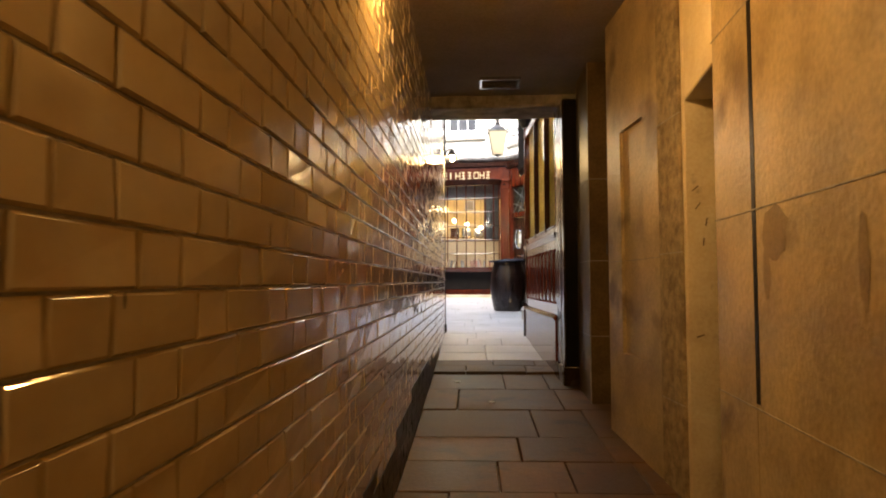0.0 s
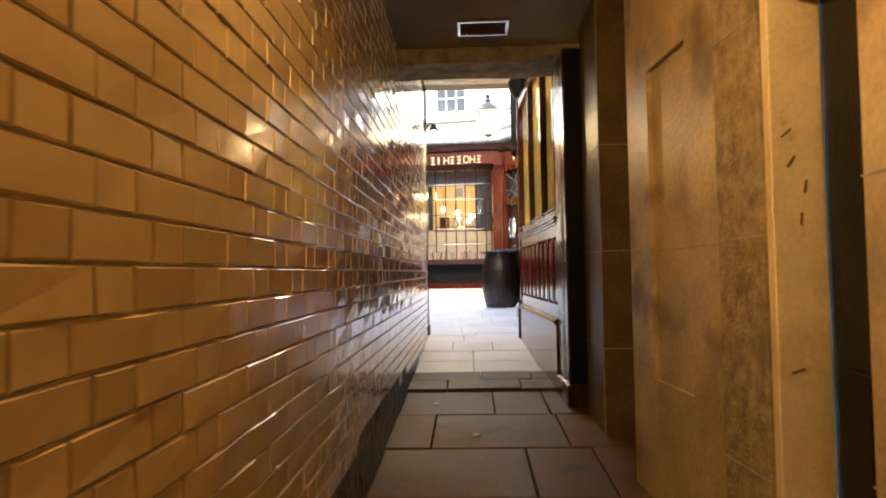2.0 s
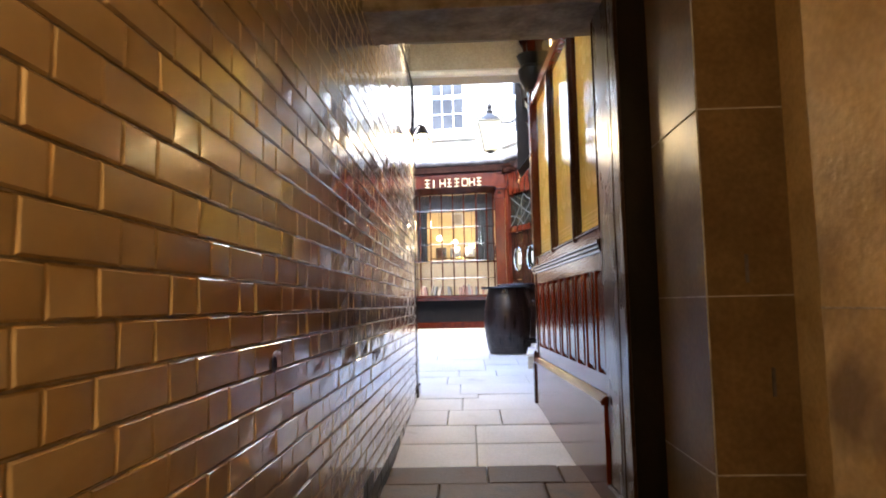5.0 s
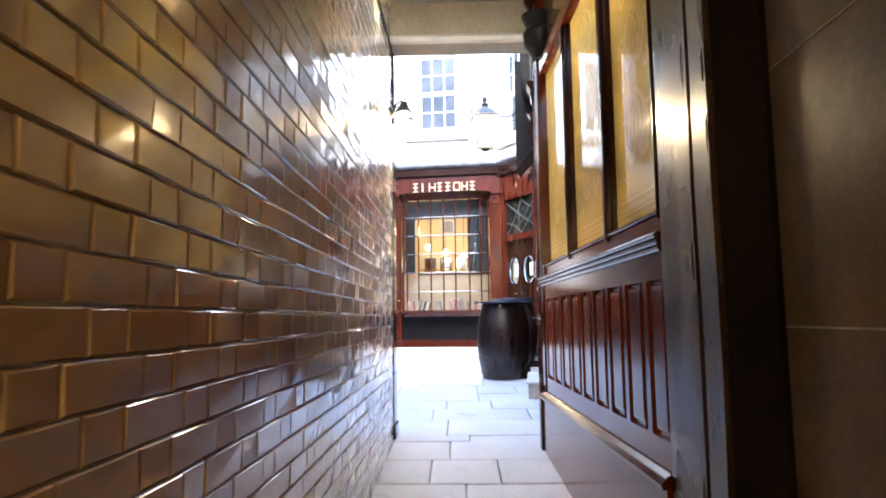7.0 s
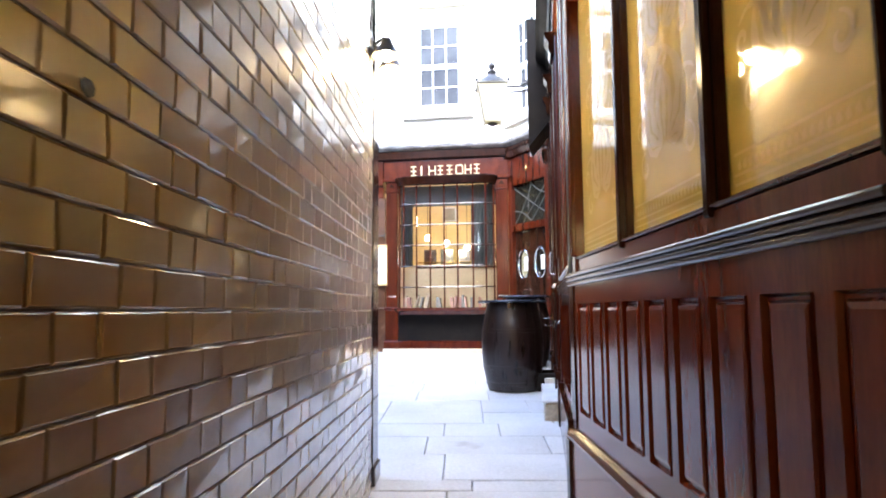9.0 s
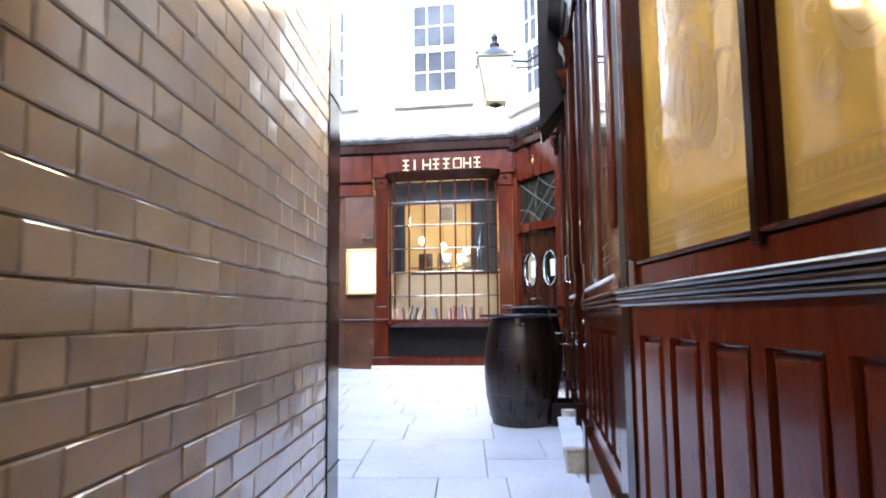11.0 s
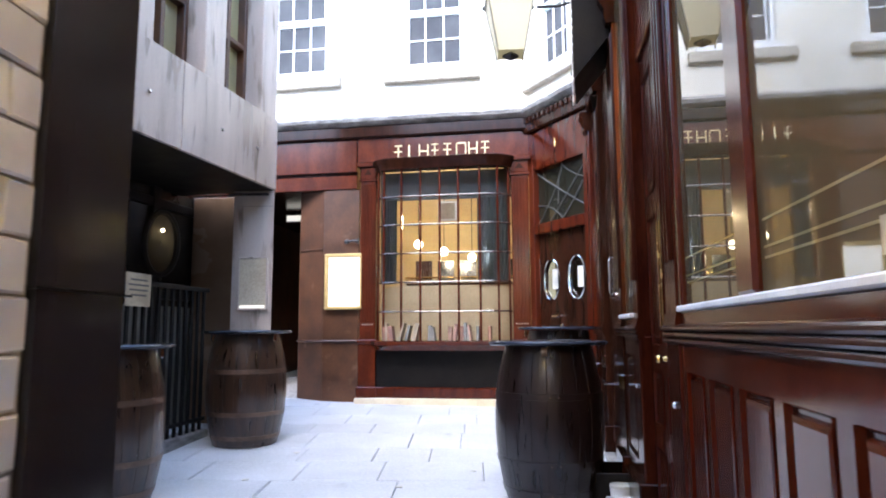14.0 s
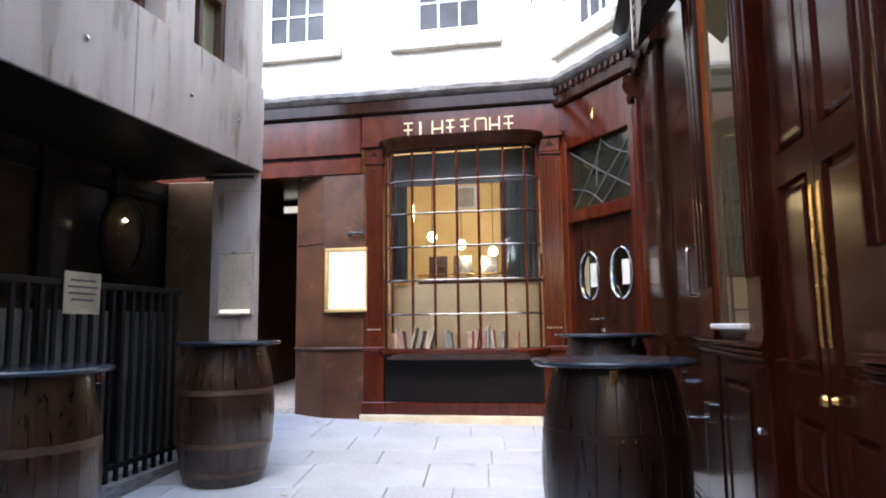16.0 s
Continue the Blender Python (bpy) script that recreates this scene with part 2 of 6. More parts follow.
OAK = material("barrel_oak", (0.050, 0.021, 0.009), 0.30, second=(0.024, 0.011, 0.006), scale=5, stretch=(5, 5, 0.6), bump=0.12, fine=40, coat=0.45, island=0.12,
               spots=((0.012, 0.007, 0.005), 2.6, 0.40))
DARKOAK = material("dark_barrel_oak", (0.019, 0.0085, 0.0065), 0.30, second=(0.010, 0.005, 0.004), scale=5, stretch=(5, 5, 0.6), bump=0.12, fine=40, coat=0.12, island=0.12)
TABLETOP = material("table_top", (0.026, 0.032, 0.046), 0.22, second=(0.016, 0.02, 0.03), scale=5, bump=0.05, fine=60)
HOOP = material("barrel_hoop", (0.10, 0.065, 0.045), 0.5, metal=0.6, second=(0.16, 0.10, 0.07), scale=8, bump=0.25)
RAILIRON = material("railing_paint", (0.008, 0.008, 0.008), 0.55, second=(0.012, 0.011, 0.010), scale=10, bump=0.2)
IRON = material("black_iron", (0.035, 0.034, 0.034), 0.34, second=(0.035, 0.03, 0.03), scale=12, bump=0.25)
BRASS = material("brass", (0.72, 0.50, 0.20), 0.25, metal=1.0, second=(0.5, 0.33, 0.12), scale=10, bump=0.05)
CHROME = material("chrome", (0.75, 0.75, 0.74), 0.14, metal=1.0, scale=12, bump=0.03)
GOLD = material("gilt", (0.78, 0.56, 0.22), 0.35, metal=0.4, second=(0.66, 0.46, 0.18), scale=12, bump=0.05)
CREAMGILT = material("gilt_letters", (0.80, 0.66, 0.38), 0.45, second=(0.72, 0.56, 0.3), scale=12, bump=0.03)
CREAMWALL = material("cream_wall", (0.66, 0.55, 0.36), 0.7, second=(0.56, 0.45, 0.28), scale=2, bump=0.08)
PAPER = material("paper", (0.78, 0.75, 0.66), 0.7, scale=5, bump=0.03)
PAPERDARK = material("faded_notice", (0.46, 0.38, 0.26), 0.7, scale=5, bump=0.03)
SCRATCH = material("scratch", (0.20, 0.13, 0.07), 0.7, scale=9, bump=0.0)
INK = material("printed_text", (0.10, 0.09, 0.09), 0.7, scale=9, bump=0.0)
ETCHED = etched_glass("etched_glass", (0.60, 0.52, 0.265), 0.02, 2.1)
ETCHMARK = etched_glass("etched_ornament", (0.74, 0.65, 0.41), 0.08, 1.95)
PUBGLASS = etched_glass("pub_glass", (0.19, 0.16, 0.09), 0.012, 2.5)
OFFICEGLASS = material("office_glazing", (0.036, 0.028, 0.021), 0.16, second=(0.020, 0.016, 0.012), scale=2, bump=0.03, fine=8)
GLASS = clear_glass("window_glass")
SMOKEGLASS = clear_glass("porthole_glass", (0.45, 0.43, 0.38))
FANGLASS = etched_glass("fanlight_glass", (0.040, 0.038, 0.024), 0.06)
GREYPANEL = material("grey_lower_panel", (0.20, 0.195, 0.175), 0.4, second=(0.13, 0.125, 0.11), scale=3, bump=0.08)
LEADBAR = material("lead_bar", (0.085, 0.083, 0.08), 0.5, scale=12, bump=0.05)
GREYGLASS = material("grey_window", (0.055, 0.056, 0.06), 0.12, second=(0.095, 0.095, 0.098), scale=1.2, bump=0.02, fine=4, rough_var=0.03)
BULB = glow("bulb", (1.0, 0.80, 0.45), 10.0)
BULBWEAK = glow("pendant_bulb", (1.0, 0.82, 0.5), 2.0)
MENULIGHT = glow("lit_menu", (1.0, 0.95, 0.82), 0.10)
LANTERNGLASS = glow("lantern_glass", (0.60, 0.55, 0.38), 0.03)
BLUE = glow("blue_lamp", (0.05, 0.25, 1.0), 0.3)
SHOPTOP = material("dark_blind", (0.06, 0.075, 0.08), 0.5, scale=4, bump=0.1)
BOOKS = [material("book_cloth", c, 0.7, scale=12, bump=0.1) for c in
         ((0.40, 0.20, 0.13), (0.50, 0.40, 0.28), (0.26, 0.25, 0.22), (0.46, 0.27, 0.20), (0.62, 0.55, 0.44), (0.36, 0.20, 0.15))]

for m_, level in ((BLACK, 0.14), (YORKDARK, 0.25), (BLACKGRANITE, 0.65), (POSTWOOD, 0.35), (DARKSTONE, 0.12), (RAILIRON, 0.15), (OFFICEGLASS, 0.3)):
    m_.node_tree.nodes["Principled BSDF"].inputs["Specular IOR Level"].default_value = level
for m_, level in ((WOOD, 0.40), (SCREENWOOD, 0.45), (DARKWOOD, 0.20), (REDWOOD, 0.4), (DOORWOOD, 0.12), (TABLETOP, 0.4)):
    m_.node_tree.nodes["Principled BSDF"].inputs["Specular IOR Level"].default_value = level
GREYGLASS.node_tree.nodes["Principled BSDF"].inputs["Specular IOR Level"].default_value = 0.06

# ---------------------------------------------------------------- builders


def smooth01(a):
    a = min(1.0, max(0.0, a))
    return a * a * (3 - 2 * a)


def ground(y):
    """Height of the rising floor."""
    return 0.0485 * y - 0.01 + 0.06 * smooth01((y - 6.9) / 2.6)


def along(p, q):
    """A wall's own frame: x along it from p to q, z up."""
    d = Vector((q[0] - p[0], q[1] - p[1], 0)).normalized()
    n = Vector((0, 0, 1)).cross(d)
    m = Matrix.Identity(4)
    for i in range(3):
        m[i][0], m[i][1] = d[i], n[i]
    m[0][3], m[1][3] = p[0], p[1]
    return m


def mesh_of(name, bm, mat, smooth=False, face=None):
    me = bpy.data.meshes.new(name)
    bmesh.ops.recalc_face_normals(bm, faces=bm.faces)
    if face is not None:
        bmesh.ops.reverse_faces(bm, faces=[f for f in bm.faces if f.normal.dot(Vector(face)) < 0])
    bm.to_mesh(me)
    bm.free()
    for x in (mat if isinstance(mat, (list, tuple)) else [mat]):
        me.materials.append(x)
    if smooth:
        me.polygons.foreach_set("use_smooth", [True] * len(me.polygons))
        me.set_sharp_from_angle(angle=radians(35))
    return me


def thing(name, label, category, m=None, group="", kind=""):
    ob = new(name)
    ob.empty_display_size = 0.1
    if m is not None:
        ob.matrix_basis = m
    return tagged(ob, label, category, group, kind)


def part(name, bm, mat, parent=None, label="", smooth=False, face=None):
    ob = new(name, mesh_of(name, bm, mat, smooth, face))
    ob.parent = parent
    return tagged(ob, label)


def shared(name, me, parent, m):
    ob = new(name, me)
    ob.parent = parent
    ob.matrix_basis = m
    return ob


def add_box(bm, x0, x1, y0, y1, z0, z1, bev=0.004, m=None):
    b2 = bmesh.new()
    bmesh.ops.create_cube(b2, size=1.0)
    bmesh.ops.transform(b2, verts=b2.verts, matrix=Matrix.Translation(((x0 + x1) / 2, (y0 + y1) / 2, (z0 + z1) / 2)) @ Matrix.Diagonal((x1 - x0, y1 - y0, z1 - z0, 1)))
    if bev:
        bmesh.ops.bevel(b2, geom=b2.edges[:], offset=min(bev, 0.3 * min(abs(x1 - x0), abs(y1 - y0), abs(z1 - z0))), segments=1, affect="EDGES")
    if m is not None:
        bmesh.ops.transform(b2, verts=b2.verts, matrix=m)
    tmp = bpy.data.meshes.new("t")
    b2.to_mesh(tmp)
    b2.free()
    bm.from_mesh(tmp)
    bpy.data.meshes.remove(tmp)
    return bm


def box(x0, x1, y0, y1, z0, z1, bev=0.004, m=None):
    return add_box(bmesh.new(), x0, x1, y0, y1, z0, z1, bev, m)


def boxes(rows, bev=0.004):
    bm = bmesh.new()
    for r in rows:
        add_box(bm, *r, bev=bev)
    return bm


def prism(points, z0, z1, m=None):
    """An upright prism over a closed plan."""
    bm = bmesh.new()
    lo = [bm.verts.new((x, y, z0)) for x, y in points]
    hi = [bm.verts.new((x, y, z1)) for x, y in points]
    k = len(points)
    bm.faces.new(lo[::-1])
    bm.faces.new(hi)
    for i in range(k):
        bm.faces.new((lo[i], lo[(i + 1) % k], hi[(i + 1) % k], hi[i]))
    if m is not None:
        bmesh.ops.transform(bm, verts=bm.verts, matrix=m)
    return bm


def run(profile, path):
    """A moulding: a closed profile of (out, up) swept along plan points with their outward ways."""
    bm = bmesh.new()
    rings = [[bm.verts.new((x + nx * o, y + ny * o, u)) for o, u in profile] for x, y, nx, ny in path]
    k = len(profile)
    for a, b in zip(rings, rings[1:]):
        for i in range(k):
            bm.faces.new((a[i], b[i], b[(i + 1) % k], a[(i + 1) % k]))
    bm.faces.new(rings[0])
    bm.faces.new(rings[-1][::-1])
    return bm


def lathe(profile, steps=24, centre=(0, 0, 0)):
    bm = bmesh.new()
    rings = []
    for r, z in profile:
        if r < 1e-4:
            rings.append([bm.verts.new((centre[0], centre[1], centre[2] + z))])
        else:
            rings.append([bm.verts.new((centre[0] + r * math.cos(2 * math.pi * i / steps), centre[1] + r * math.sin(2 * math.pi * i / steps), centre[2] + z)) for i in range(steps)])
    for a, b in zip(rings, rings[1:]):
        for i in range(steps):
            j = (i + 1) % steps
            if len(a) == 1 and len(b) > 1:
                bm.faces.new((a[0], b[j], b[i]))
            elif len(b) == 1 and len(a) > 1:
                bm.faces.new((a[i], a[j], b[0]))
            elif len(a) > 1:
                bm.faces.new((a[i], a[j], b[j], b[i]))
    return bm


def add_tube(bm, pts, r, steps=8):
    pts = [Vector(p) for p in pts]
    rings = []
    for i, p in enumerate(pts):
        d = (pts[min(i + 1, len(pts) - 1)] - pts[max(i - 1, 0)]).normalized()
        s = d.cross(Vector((0, 0, 1)) if abs(d.z) < 0.95 else Vector((1, 0, 0))).normalized()
        t = d.cross(s)
        rr = r[i] if isinstance(r, (list, tuple)) else r
        rings.append([bm.verts.new(p + rr * (s * math.cos(2 * math.pi * k / steps) + t * math.sin(2 * math.pi * k / steps))) for k in range(steps)])
    for a, b in zip(rings, rings[1:]):
        for k in range(steps):
            bm.faces.new((a[k], a[(k + 1) % steps], b[(k + 1) % steps], b[k]))
    bm.faces.new(rings[0][::-1])
    bm.faces.new(rings[-1])
    return bm


def tube(pts, r, steps=8):
    return add_tube(bmesh.new(), pts, r, steps)


def wall_cells(x0, x1, z0, z1, y0, y1, holes):
    """A wall slab in its own frame, with openings through it."""
    xs = sorted({x0, x1, *[h[0] for h in holes], *[h[1] for h in holes]})
    zs = sorted({z0, z1, *[h[2] for h in holes], *[h[3] for h in holes]})
    bm = bmesh.new()
    for a, b in zip(xs, xs[1:]):
        run0 = None
        for c, d in zip(zs, zs[1:]):
            solid = not any(h[0] <= a and b <= h[1] and h[2] <= c and d <= h[3] for h in holes)
            if solid:
                run0 = c if run0 is None else run0
                end = d
            if run0 is not None and (not solid or d == zs[-1]):
                add_box(bm, a, b, y0, y1, run0, end, bev=0)
                run0 = None
    bmesh.ops.remove_doubles(bm, verts=bm.verts, dist=0.0002)
    return bm


def raised_panel(w, h, d=0.012, edge=0.022):
    """A fielded panel: sunk moulded edge and a flat field, in its own frame (x along, y out, z up), from its corner."""
    bm = bmesh.new()
    loops = []
    for inset, out in ((0.0, 0.004), (edge * 0.35, -d), (edge * 0.7, -d), (edge, -d * 0.35), (edge * 1.6, -0.001)):
        loops.append([bm.verts.new((x, out, z)) for x, z in ((inset, inset), (w - inset, inset), (w - inset, h - inset), (inset, h - inset))])
    for a, b in zip(loops, loops[1:]):
        for i in range(4):
            bm.faces.new((a[i], a[(i + 1) % 4], b[(i + 1) % 4], b[i]))
    bm.faces.new(loops[-1])
    return bm


# ---------------------------------------------------------------- ground and shell
# one sheet under everything, with the paving laid on it
bm = bmesh.new()
ys = [-4.0 + 0.5 * i for i in range(54)] + [60.0]
sheet = [[bm.verts.new((x, y, ground(min(y, 22)) - 0.035)) for x in (-40, -8, -0.6, 1.6, 8, 40)] for y in [-40.0] + ys]
for a, b in zip(sheet, sheet[1:]):
    for i in range(5):
        bm.faces.new((a[i], a[i + 1], b[i + 1], b[i]))
ground_ob = part("ground", bm, JOINT, None, smooth=True)
tagged(ground_ob, "pale mortar bed under worn stone paving", "ground", kind="structure")

LEFT_X, WALL_END = -0.46, 9.46
wall_left = tagged(part("wall_left", box(LEFT_X - 0.40, LEFT_X - 0.0045, -4.0, WALL_END, -0.3, 6.5, bev=0), MORTAR),
                   "long passage wall of cream glazed brick with dirty joints", "wall", kind="structure")
# polished black stone end of the left building
end_post = tagged(part("corner_pier", prism([(-0.86, WALL_END + 0.003), (-0.452, WALL_END + 0.003), (-0.452, 9.69), (-0.47, 9.71), (-0.86, 9.71)], 0.2, 6.5), BLACKGRANITE),
                  "polished black granite pier closing the brick wall", "pier", kind="structure")
for z in (1.02, 1.80, 2.62, 3.4):
    part("joint", box(-0.70, -0.449, WALL_END - 0.0005, 9.713, z, z + 0.004, bev=0), BLACK, end_post)
part("plinth", box(-0.8, -0.440, WALL_END + 0.006, 9.722, 0.3, 0.62, bev=0.006), BLACKGRANITE, end_post)
tagged(part("wall_north", box(-8.0, -0.87, 9.40, 9.70, -0.2, 6.5, bev=0), GRANITE), "plain stone back wall facing the court", "wall", kind="structure")
tagged(part("wall_west", box(-8.3, -8.0, 9.4, 17.4, -0.2, 6.5, bev=0), GRANITE), "plain stone wall closing the court", "wall", kind="structure")

# stone wall along the other side of the passage
SOUTH = along((0.80, 0.10), (0.957, 2.68))
LS = (Vector((0.957, 2.68)) - Vector((0.80, 0.10))).length
wall_stone = thing("wall_stone", "stained tan stone wall of large smooth blocks", "wall", kind="structure")
part("block_wall", box(-4.2, LS - 0.44, -0.45, 0.0, -0.3, 3.3, bev=0.006, m=SOUTH), STONE, wall_stone)
part("block_wall", box(LS - 0.42, LS, -0.45, 0.0, -0.3, 3.3, bev=0.008, m=SOUTH), STONE, wall_stone)
# black strip flush with the face stands in for shade inside the slot
part("slot_shade_strip", box(LS - 0.448, LS - 0.412, -0.4, 0.0015, 0.83, 3.08, bev=0, m=SOUTH), BLACK, wall_stone, "black strip for the dark gap between the blocks")
part("block_wall", box(LS - 0.45, LS - 0.41, -0.4, -0.002, -0.3, 0.83, bev=0, m=SOUTH), STONE, wall_stone)
for z, x0, x1 in ((1.50, -4, LS), (0.81, -4, LS), (2.25, -4, LS)):
    part("bed_joint", box(x0, x1, -0.01, 0.0025, z, z + 0.005, bev=0, m=SOUTH), MORTAR, wall_stone)
for u in (-2.6, -1.0):
    part("bed_joint", box(u, u + 0.005, -0.01, 0.0025, 0.815, 3.2, bev=0, m=SOUTH), MORTAR, wall_stone)
# niche with a dark door set back
NEXT = along((0.957, 2.68), (1.022, 3.26))
part("niche_head", box(0.0, 0.58, -0.45, -0.004, 2.17, 3.3, bev=0.006, m=NEXT), PALESTONE, wall_stone, "pale stone head over the niche")
part("reveal", box(0.58, 0.64, -0.16, -0.003, -0.2, 2.9, bev=0.004, m=NEXT), PALESTONE, wall_stone, "pale scratched stone reveal")
for i, (du, z, a) in enumerate(((-0.05, 1.72, 40), (-0.06, 1.63, 55), (-0.10, 1.55, 80), (-0.085, 1.45, 85), (-0.06, 0.98, 20))):
    part("scuff", box(-0.02, 0.02, -0.001, 0.001, -0.003, 0.003, bev=0, m=NEXT @ pose(0.5785, du, z, 0, a, 90)), SCRATCH, wall_stone, "dark scratch")
door_n = thing("door_1", "black painted door set back in a stone niche", "door", kind="structure")
part("leaf", box(0.0, 0.60, -0.22, -0.165, 0.0, 2.2, bev=0.004, m=NEXT), BLACK, door_n)
part("panel", box(0.10, 0.30, -0.165, -0.155, 0.35, 1.0, bev=0.01, m=NEXT), BLACK, door_n)
part("panel", box(0.34, 0.52, -0.165, -0.155, 0.35, 1.0, bev=0.01, m=NEXT), BLACK, door_n)
# rough pilaster, panelled stone, recess, second pier
EAST = along((1.022, 3.262), (0.918, 4.62))
part("rough_pilaster", box(0.05, 0.36, -0.3, 0.004, -0.3, 3.3, bev=0.006, m=EAST), ROUGHSTONE, wall_stone, "rough tooled stone strip")
for z in (0.62, 1.40, 2.12):
    part("bed_joint", box(0.05, 0.36, -0.01, 0.0065, z, z + 0.005, bev=0, m=EAST), MORTAR, wall_stone)
bm = wall_cells(0.362, 1.36, -0.3, 3.3, -0.35, 0.0, [(0.62, 1.06, 0.78, 2.25)])
bmesh.ops.transform(bm, verts=bm.verts, matrix=EAST)
part("panelled_block", bm, STONE, wall_stone)
part("sunk_panel", box(0.618, 1.062, -0.2, -0.022, 0.778, 2.252, bev=0, m=EAST), STONE, wall_stone)
for x0, x1 in ((0.365, 0.62), (1.06, 1.36)):
    part("bed_joint", box(x0, x1, -0.01, 0.0025, 1.385, 1.39, bev=0, m=EAST), MORTAR, wall_stone)
part("bed_joint", box(0.62, 1.06, -0.03, -0.0195, 1.385, 1.39, bev=0, m=EAST), MORTAR, wall_stone)
part("recess_back", box(1.22, 1.34, 4.4, 6.1, -0.3, 3.3, bev=0), STONE, wall_stone)
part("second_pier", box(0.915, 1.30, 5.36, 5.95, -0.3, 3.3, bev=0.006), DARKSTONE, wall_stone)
for z in (0.80, 1.42, 2.10):
    part("bed_joint", box(0.9125, 1.28, 5.3575, 5.94, z, z + 0.005, bev=0), MORTAR, wall_stone)
part("bed_joint", box(0.9125, 0.9175, 5.3575, 5.3625, 0, 3.2, bev=0), MORTAR, wall_stone)
for x, z in ((1.06, 1.52), (1.13, 1.12)):
    part("scuff", box(x - 0.006, x + 0.006, 5.356, 5.361, z - 0.05, z + 0.05, bev=0), INK, wall_stone)
# closing wall behind the start
tagged(part("wall_south", box(-0.9, 1.4, -4.3, -4.0, -0.5, 3.4, bev=0), STONE), "plain stone wall closing the passage", "wall", kind="structure")

# ceilings, beam and lintel
tagged(part("ceiling_low", box(-0.9, 1.6, -4.2, 6.32, 3.09, 3.4, bev=0), CEIL), "dingy brown painted passage ceiling", "ceiling", kind="structure")
bm = box(-0.47, 1.3, 6.30, 6.78, 2.975, 3.42, bev=0.02)
bmesh.ops.subdivide_edges(bm, edges=bm.edges[:], cuts=7, use_grid_fill=True)
for v in bm.verts:
    if v.co.z < 3.12:
        k = noise.noise(v.co * 5.0)
        v.co.z += 0.018 * k
        v.co.y += 0.012 * noise.noise(v.co * 7.0 + Vector((3, 1, 2)))
tagged(part("ceiling_beam", bm, BEAM, smooth=True), "rough grey plastered beam across the passage", "beam", kind="structure")
tagged(part("ceiling_high", box(-0.9, 1.6, 6.76, 9.30, 4.0, 4.3, bev=0), CEIL_B), "grey-white painted ceiling over the passage mouth", "ceiling", kind="structure")
lintel = tagged(part("lintel", box(-0.458, 0.78, 9.26, 9.50, 3.72, 6.5, bev=0.006), CREAMPLASTER), "cream lintel over the passage mouth", "lintel", kind="structure")
part("moulding", run([(0, 3.66), (0.05, 3.66), (0.06, 3.69), (0.03, 3.72), (0.0, 3.73)], [(-0.458, 9.27, 0, -1), (0.70, 9.27, 0, -1)]), WHITEPAINT, lintel, "white moulded edge")
part("soffit", box(-0.457, 0.70, 9.272, 9.498, 3.655, 3.719, bev=0.004), CREAMPLASTER, lintel)
# air vent in the low ceiling
vent = thing("ceiling_vent", "small metal air vent in the passage ceiling", "vent")
part("frame", boxes([(0.02, 0.39, 5.70, 5.725, 3.06, 3.092), (0.02, 0.39, 5.955, 5.98, 3.06, 3.092), (0.02, 0.045, 5.725, 5.955, 3.06, 3.092), (0.365, 0.39, 5.725, 5.955, 3.06, 3.092)]), CHROME, vent)
part("backing", box(0.045, 0.365, 5.725, 5.955, 3.078, 3.091, bev=0), BLACK, vent)
for i in range(6):
    part("slat", box(0.047, 0.363, -0.012, 0.012, -0.002, 0.002, bev=0, m=pose(0, 5.745 + i * 0.037, 3.07, 35)), CHROME, vent)
# cable along the wall top
cable = tagged(part("cable", tube([(LEFT_X + 0.012, y, 3.62 + 0.01 * math.sin(y * 2.3)) for y in np.linspace(6.8, 9.4, 14)], 0.008, 6), BLACK),
               "thin black cable clipped along the brick wall", "cable")
drop = tagged(part("cable", tube([(LEFT_X + 0.012, 9.43, z) for z in np.linspace(3.05, 3.70, 6)], 0.008, 6), BLACK), "thin black cable running down the brick", "cable")


# ---------------------------------------------------------------- lamps on the brick wall
def wall_lamp(y, z):
    t = thing("wall_lamp", "twin wall lamp with two downward bell shades, lit", "lamp", pose(LEFT_X, y, z))
    part("back_plate", lathe([(0, 0), (0.05, 0), (0.055, 0.012), (0.03, 0.03), (0, 0.03)], 20), IRON, t).matrix_basis = pose(0, 0, 0, 0, 90, 0)
    for s in (-1, 1):
        part("arm", tube([(0.02, 0, 0), (0.05, s * 0.03, 0.06), (0.10, s * 0.08, 0.07), (0.12, s * 0.11, 0.02)], 0.009), IRON, t)
        sh = part("shade", lathe([(0.0, 0.05), (0.025, 0.05), (0.035, 0.02), (0.06, -0.02), (0.085, -0.05), (0.082, -0.053), (0.055, -0.018), (0.02, 0.02), (0, 0.03)], 24), IRON, t, smooth=True)
        sh.location = (0.12, s * 0.11, 0)
        b = part("bulb", lathe([(0, 0.0), (0.02, -0.01), (0.034, -0.045), (0.028, -0.075), (0, -0.09)], 16), BULB, t, smooth=True)
        b.location = (0.12, s * 0.11, 0)
        b.visible_shadow = False
    return t


wall_lamp(9.29, 3.10)
wall_lamp(2.50, 2.74)
# unseen fitting for the lamp added behind the start
wall_lamp(-1.20, 2.74)


